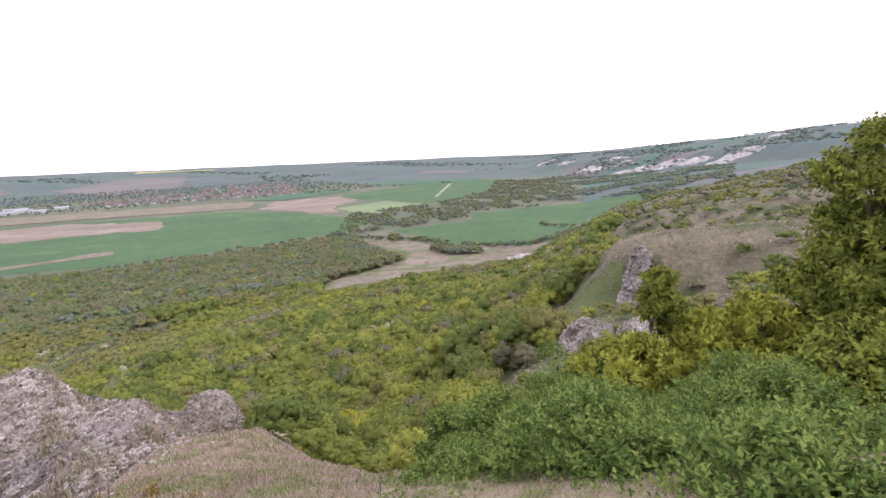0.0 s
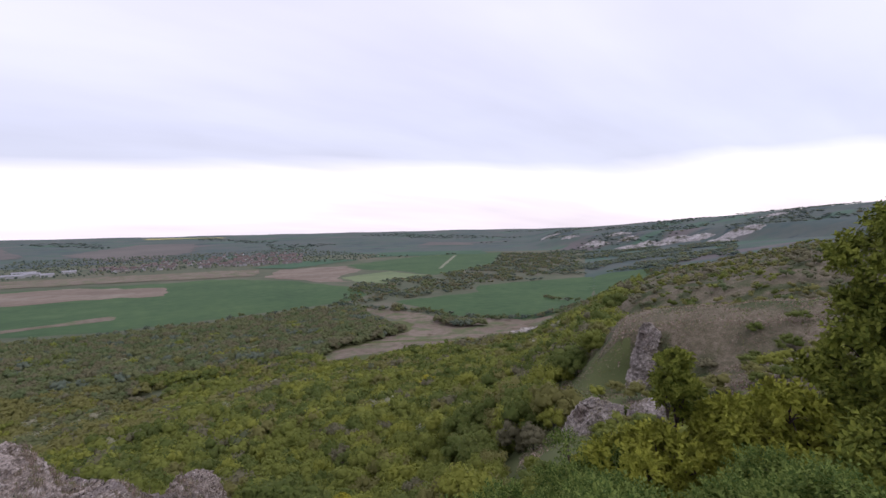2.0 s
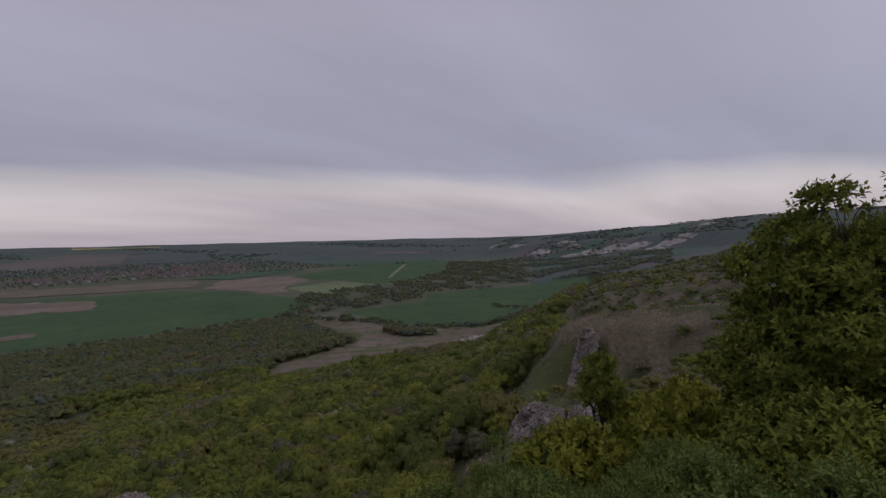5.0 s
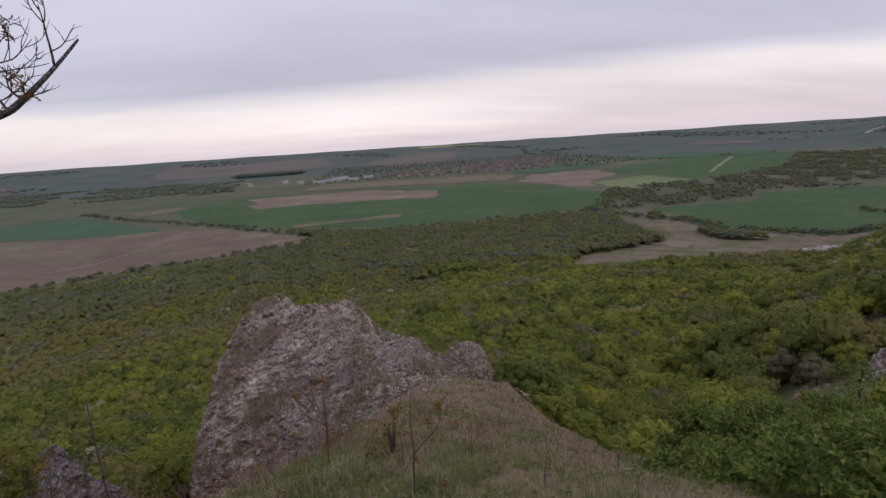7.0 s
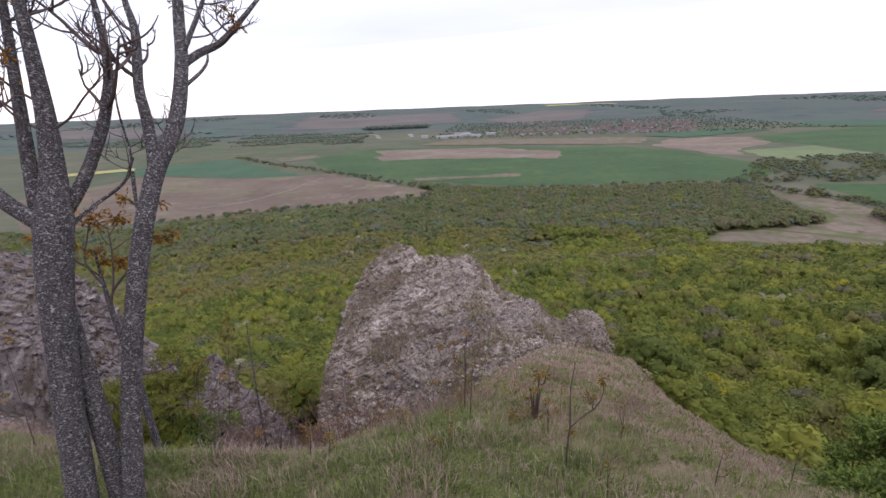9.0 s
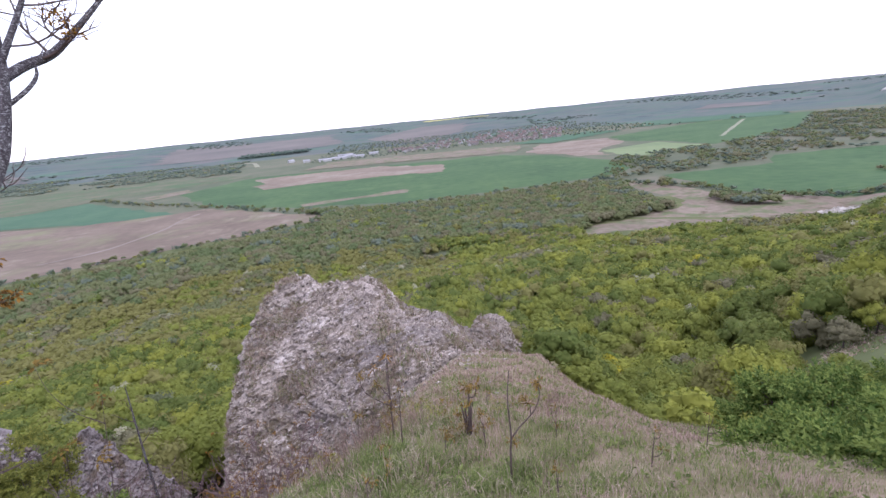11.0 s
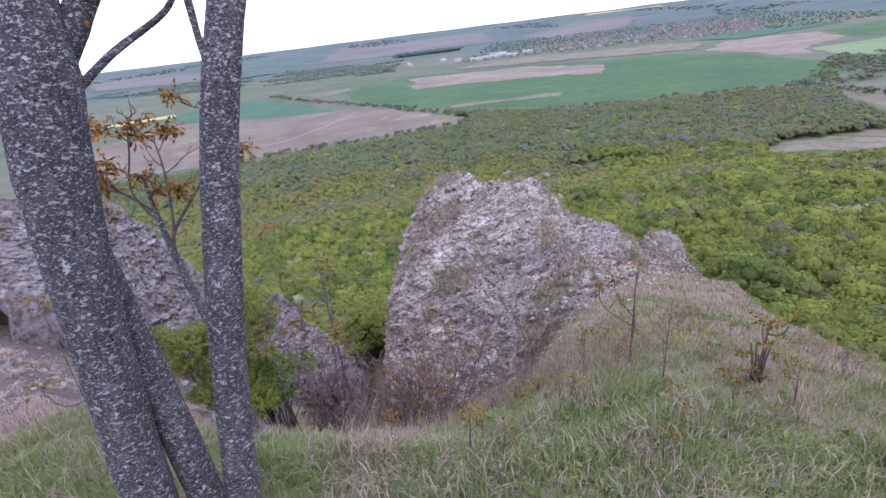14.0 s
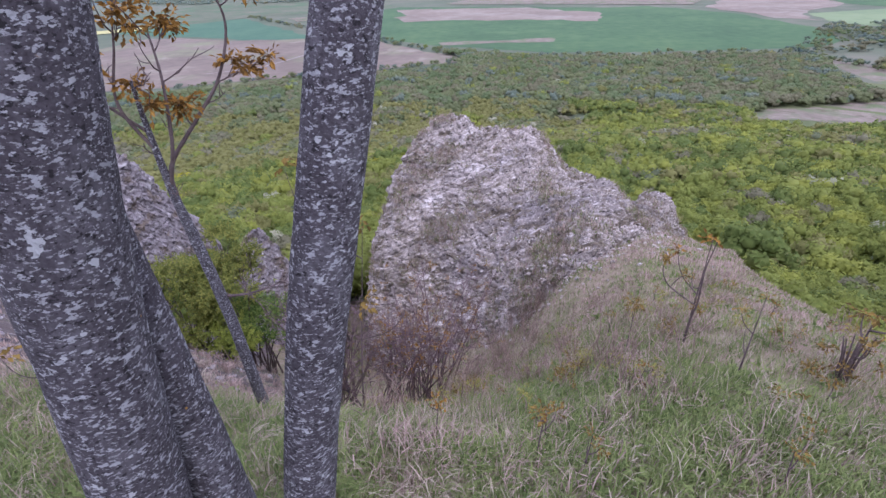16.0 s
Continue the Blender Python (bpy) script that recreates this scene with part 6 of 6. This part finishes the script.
lush_grass("slope_tussocks", 420, (-13, -3.4, 3.0, 10.5), 0.26, [M_STRAW, M_HEATH, M_GREEN], (5, 6, 2), 81, "dry tussocks scattered over the bare brown slope", lambda x, y: (np.degrees(np.arctan2(x, y)) < -36) & (np.hypot(x, y) > 4.6) & (waves(x, y, 1.3, 82) > -0.2), 26, 0.005)


def ledge_grass(rock, n, seed):
    """Tufts rooted in patches on the ledges of the crag, thickest towards its foot."""
    rng = np.random.RandomState(seed)
    nv, nu = rock[0].shape[:2]
    lo, hi = int(nv * 0.06), int(nv * 0.78)
    p, nn = rock[0][lo:hi].reshape(-1, 3), rock[1][lo:hi].reshape(-1, 3)
    v = np.repeat(np.linspace(0.06, 0.78, hi - lo), nu)
    u = np.tile(np.linspace(0, 1, nu), hi - lo)
    k = rng.permutation(len(p))
    p, nn, u, v = p[k], nn[k], u[k], v[k]
    along_bed = p @ np.array([0.86, -0.30, 0.41]) * 0.45
    across = p @ np.array([-0.38, -0.25, 0.88]) * 1.6
    patch = waves(along_bed, across, 1.5, seed) + 0.6 * waves(along_bed, across, 0.6, seed + 1)
    lean = (0.34 * (1 - smooth(0.10, 0.34, v)) - 0.2 * smooth(0.5, 0.6, u)) * smooth(0.24, 0.34, u) + 0.45 * smooth(0.10, 0.16, u) * (1 - smooth(0.24, 0.33, u)) * smooth(0.3, 0.5, v) + 0.5 * np.exp(-((u - 0.56) / 0.05) ** 2 - ((v - 0.68) / 0.06) ** 2)
    ok = (nn[:, 2] > 0.28) & (patch + lean - 0.62 + rng.normal(0, 0.22, len(p)) > 0)
    p, lean = p[ok][:n], lean[ok][:n]
    q = np.repeat(p, 11, 0)
    m = len(q)
    q = q + rng.normal(0, 0.065, q.shape) * (1, 1, 0.3)
    a = rng.uniform(0, 6.28, m); h = rng.uniform(0.04, 0.17, m); w = rng.uniform(0.006, 0.014, m)
    d = np.stack([np.cos(a), np.sin(a), 0 * a], -1)
    s = np.stack([-np.sin(a), np.cos(a), 0 * a], -1) * w[:, None]
    t = q + d * (h * rng.uniform(0.1, 0.8, m))[:, None] + np.stack([0 * h, 0 * h, h], -1)
    vv = np.stack([q - s, q + s, t], 1).reshape(-1, 3)
    tint = np.repeat(np.clip(0.33 + 0.5 * waves(p[:, 0], p[:, 2] * 2, 1.1, seed + 5), 0.08, 0.7), 11)
    pick = rng.uniform(size=m)
    idx = np.where(pick < tint * 0.5, 0, np.where(pick < 0.62 + 0.2 * tint, 1, 2))
    tagged(new("ledge_grass", mesh_of("ledge_grass", vv, np.arange(len(vv)).reshape(-1, 3), [M_GREEN, M_STRAW, M_HEATH], idx)), "dry grass tufts rooted in the crag's ledges", "grass", kind="stuff")


ledge_grass(SPUR_ROCK, 5200, 64)
ledge_grass(SLAB, 1500, 75)
ledge_grass(PINNACLE, 350, 76)


def scree(rock, n, seed):
    """Small pale rubble where the crag runs out into the bank."""
    rng = np.random.RandomState(seed)
    nv, nu = rock[0].shape[:2]
    u = rng.uniform(0.28, 0.9, n); v = 0.07 + np.abs(rng.normal(0, 0.09, n))
    p = rock[0][np.clip((v * nv).astype(int), 0, nv - 1), (u * (nu - 1)).astype(int)]
    p = p + rng.normal(0, 0.12, p.shape) * (1, 1, 0)
    down = rng.uniform(size=n) < 0.45
    drift = np.abs(rng.normal(0, 0.9, n))
    p[down, 0] += drift[down] * 0.25; p[down, 1] -= drift[down]
    p[down, 2] = land(p[down, 0], p[down, 1]) + 0.01
    s = rng.uniform(0.012, 0.045, n) * rng.choice([0.7, 1.0, 1.7], n)
    vs = p[:, None] + ICO_V[None] * rng.uniform(0.6, 1.3, (n, 12, 1)) * s[:, None, None] * np.array([1.2, 0.9, 0.55])
    f = (ICO_F[None] + 12 * np.arange(n)[:, None, None]).reshape(-1, 3)
    tagged(new("rubble", mesh_of("rubble", vs.reshape(-1, 3), f, M_ROCK)), "small pale limestone rubble below the crag", "rubble", kind="stuff")


scree(SPUR_ROCK, 2600, 77)


def slope_rubble(n, seed):
    """Broken limestone strewn over the bare slope beside the slab."""
    rng = np.random.RandomState(seed)
    a, r = np.radians(rng.uniform(-78, -37, n)), 4.5 + 17 * rng.uniform(0, 1, n) ** 1.3
    x, y = r * np.sin(a), r * np.cos(a)
    ok = waves(x, y, 1.6, seed) + 0.5 * waves(x, y, 0.6, seed + 1) + rng.normal(0, 0.3, n) > 0.05
    x, y, r = x[ok], y[ok], r[ok]
    n = len(x)
    s = rng.uniform(0.012, 0.04, n) * rng.choice([0.8, 1.2, 2.2], n, p=(0.6, 0.3, 0.1)) * np.clip(r / 8, 0.8, 1.8)
    p = np.stack([x, y, land(x, y) + s * 0.1], -1)
    vs = p[:, None] + ICO_V[None] * rng.uniform(0.6, 1.3, (n, 12, 1)) * s[:, None, None] * np.array([1.2, 0.9, 0.6])
    f = (ICO_F[None] + 12 * np.arange(n)[:, None, None]).reshape(-1, 3)
    tagged(new("rubble", mesh_of("rubble", vs.reshape(-1, 3), f, M_ROCK2)), "broken grey limestone strewn over the bare slope", "rubble", kind="stuff")


slope_rubble(3200, 78)


def rosettes(n, seed):
    """Low broad-leaved weeds among the grass."""
    rng = np.random.RandomState(seed)
    x, y = rng.uniform(-3.5, 6, n), rng.uniform(0.4, 7, n)
    ok = waves(x, y, 1.1, seed) > -0.1
    x, y = x[ok], y[ok]
    p = np.repeat(np.stack([x, y, land(x, y) + 0.015], -1), 9, 0)
    d = rng.normal(0, 1, p.shape) * (1, 1, 0.25) + (0, 0, 0.45)
    v, f = leaves_at(p + rng.normal(0, 0.03, p.shape) * (1, 1, 0.3), d, 0.06, rng, 0.08, 0.2)
    tagged(new("low_weeds", mesh_of("low_weeds", v, f, M_GREEN)), "low broad-leaved green weeds among the grass", "weeds", kind="stuff")


rosettes(1500, 65)


def bank_grass(n, seed):
    """Short mauve and straw grass over the bank between the path and the crag."""
    rng = np.random.RandomState(seed)
    x, y = rng.uniform(-14, 13, n), rng.uniform(2.0, 19.5, n)
    r, az = np.hypot(x, y), np.degrees(np.arctan2(x, y))
    ok = (((az > -22) & (az < 58)) | ((az > -76) & (az < -34) & (r < 15))) & (r > 3.4) & (r < 20) & (rng.uniform(size=n) < np.clip(7.0 / r, 0.2, 1))
    ok &= (x > -3) | (waves(x, y, 1.0, seed + 6) + 0.5 * waves(x, y, 0.4, seed + 7) > 0.55)
    x, y, r = x[ok], y[ok], r[ok]
    n = len(x)
    z = land(x, y)
    a = rng.uniform(0, 6.28, n); h = rng.uniform(0.03, 0.10, n) * (0.6 + 0.6 * np.clip(waves(x, y, 1.4, seed) + 0.5, 0, 1.2)); w = 0.0013 * np.clip(r, 3, 11) * rng.uniform(0.6, 1.3, n)
    b = np.stack([x, y, z - 0.01], -1)
    s = np.stack([-np.sin(a), np.cos(a), 0 * a], -1) * w[:, None]
    t = b + np.stack([np.cos(a) * h * 0.6, np.sin(a) * h * 0.6, h], -1)
    v = np.stack([b - s, b + s, t], 1).reshape(-1, 3)
    green = waves(x, y, 2.4, seed + 2) + 0.5 * waves(x, y, 0.7, seed + 4) - 0.1
    pick = np.where(rng.uniform(size=n) < np.clip(0.32 + 0.6 * green, 0.05, 0.85) * np.where(x < -3, 0.3, 1.0), 0, np.where(rng.uniform(size=n) < 0.3, 1, 2))
    tagged(new("bank_grass", mesh_of("bank_grass", v, np.arange(3 * n).reshape(-1, 3), [M_GREEN, M_STRAW, M_HEATH], pick)), "short mauve-brown dry grass on the bank below the path", "grass", kind="stuff")


bank_grass(430000, 66)


def loose_stones(seed):
    rng = np.random.RandomState(seed)
    shapes = []
    for k in range(5):
        q = ICO_V * rng.uniform(0.7, 1.25, (12, 1)) * (1, 0.75, 0.5)
        shapes.append(mesh_of("stone", q, ICO_F, M_STONE))
    count = 0
    while count < 150:
        x, y = rng.uniform(-9, 9), rng.uniform(3.5, 17)
        r, az = math.hypot(x, y), math.degrees(math.atan2(x, y))
        if count < 40 and not (-6 < az < 34 and 4 < r < 16) or count >= 40 and not (-68 < az < -38 and 5 < r < 14):
            continue
        ob = new("stone", shapes[rng.randint(5)])
        s = rng.uniform(0.02, 0.055) * (1 if count < 40 else rng.choice([0.8, 1.1, 1.7]))
        ob.matrix_basis = pose(x, y, land(x, y)[0] + s * 0.15, rng.uniform(-20, 20), rng.uniform(-20, 20), rng.uniform(0, 360)) @ Matrix.Diagonal((s, s, s, 1))
        tagged(ob, "small pale limestone lying in the dry grass", "stone", "loose stones")
        count += 1


loose_stones(67)


def brush(x, y, h, seed):
    rng = np.random.RandomState(seed)
    t = thing("dead_weeds", "grey dead weed stalks standing in the grass", "weeds", (x, y, land(x, y)[0]), "dead weeds on the bank")
    br = []
    for k in range(26):
        d = rng.normal(0, 0.35, 3) + (0, 0, 1); d /= np.linalg.norm(d)
        b = rng.normal(0, 0.1, 3) * (1, 1, 0); l = h * rng.uniform(0.5, 1.1)
        br.append(tube([b - (0, 0, 0.03), b + d * l * 0.5, b + d * l + rng.normal(0, 0.03, 3)], [0.004, 0.003, 0.0015], 5, 4))
        e = b + d * l * rng.uniform(0.5, 0.8)
        br.append(tube([e, e + rng.normal(0, 0.04, 3) + (0, 0, 0.05), e + rng.normal(0, 0.05, 3) + (0, 0, 0.1)], [0.003, 0.002, 0.001], 4, 3))
    v, f = joined(br)
    part("stalks", mesh_of("stalks", v, f, M_HEATH, None, True), t, kind="stuff")


for n, (x, y, h) in enumerate([(1.17, 2.79, 0.3), (0.77, 2.35, 0.28), (1.5, 3.6, 0.3), (-0.3, 2.6, 0.35), (0.2, 3.4, 0.32), (-0.8, 2.1, 0.4), (2.0, 4.6, 0.3), (0.6, 4.8, 0.35), (-0.1, 4.4, 0.4), (3.2, 3.4, 0.25), (2.6, 6.0, 0.35), (1.2, 6.4, 0.4), (0.4, 7.0, 0.45), (3.8, 5.0, 0.3), (0.75, 3.0, 0.34), (0.95, 3.15, 0.3), (0.55, 3.2, 0.36), (-0.5, 4.6, 0.5), (-0.7, 5.2, 0.6), (-0.2, 5.6, 0.6), (-1.0, 5.8, 0.7), (0.0, 6.3, 0.6), (-0.6, 6.2, 0.7), (0.3, 8.2, 0.7), (0.0, 8.8, 0.8), (0.6, 8.8, 0.7), (-0.3, 8.0, 0.8), (-0.5, 9.2, 0.8), (0.4, 9.4, 0.7), (-5.2, 5.6, 0.5), (-6.4, 5.4, 0.6), (-7.6, 6.2, 0.6), (-6.0, 6.6, 0.5), (-8.6, 6.4, 0.6)]):
    brush(x, y, h, 170 + n)


def herb(x, y, h, seed):
    """A clump of upright stems with small domed heads."""
    rng = np.random.RandomState(seed)
    t = thing("herb", "low spurge clump with yellow-green flower heads in the grass", "herb", (x, y, land(x, y)[0]), "herbs on the bank")
    br, tips = [], []
    for k in range(rng.randint(4, 9)):
        b = rng.normal(0, 0.05, 3) * (1, 1, 0); l = h * rng.uniform(0.6, 1.1)
        e = b + rng.normal(0, 0.2 * l, 3) * (1, 1, 0) + (0, 0, l)
        br.append(tube([b - (0, 0, 0.03), (b + e) / 2 + rng.normal(0, 0.01, 3), e], [0.003, 0.0025, 0.0015], 5, 4))
        tips += [e + rng.normal(0, 0.02, 3) for q in range(3)]
    v, f = joined(br)
    part("stalk_tuft", mesh_of("stalk_tuft", v, f, M_HEATH, None, True), t, kind="stuff")
    p = np.repeat(np.array(tips), 7, 0)
    v, f = leaves_at(p + rng.normal(0, 0.012, p.shape), rng.normal(0, 1, p.shape) * (1, 1, 0.4) + (0, 0, 0.3), 0.02, rng, 0.1, 0.3)
    part("bloom", mesh_of("bloom", v, f, M_WITHER if seed % 3 == 0 else M_SPURGE), t, kind="stuff")


rng = np.random.RandomState(79)
for n in range(46):
    a, d = math.radians(rng.uniform(-24, 42)), rng.uniform(2.2, 5.6)
    herb(d * math.sin(a), d * math.cos(a), rng.uniform(0.12, 0.26), 210 + n)


def hill_grass(n, seed):
    """Tufts of dry grass on the neighbouring hill."""
    rng = np.random.RandomState(seed)
    az, r = np.radians(rng.uniform(49, 86, n)), rng.uniform(38, 105, n)
    x, y = r * np.sin(az), r * np.cos(az)
    ok = waves(x, y, 7, seed) + 0.6 * rng.normal(0, 0.6, n) > -0.1
    x, y, r = x[ok], y[ok], r[ok]
    n = len(x)
    b = np.stack([x, y, land(x, y) - 0.03], -1)
    a = rng.uniform(0, 6.28, n); h = rng.uniform(0.06, 0.17, n); w = rng.uniform(0.05, 0.11, n)
    s = np.stack([np.cos(a), np.sin(a), 0 * a], -1) * w[:, None]
    t = b + np.stack([rng.normal(0, 0.1, n), rng.normal(0, 0.1, n), h], -1)
    v = np.stack([b - s, b + s, t], 1).reshape(-1, 3)
    pick = rng.choice(3, n, p=(0.25, 0.35, 0.4))
    tagged(new("hill_grass", mesh_of("hill_grass", v, np.arange(3 * n).reshape(-1, 3), [M_GREEN, M_STRAW, M_HEATH], pick)), "dry grass tufts on the neighbouring hill", "grass", kind="stuff")


hill_grass(95000, 69)
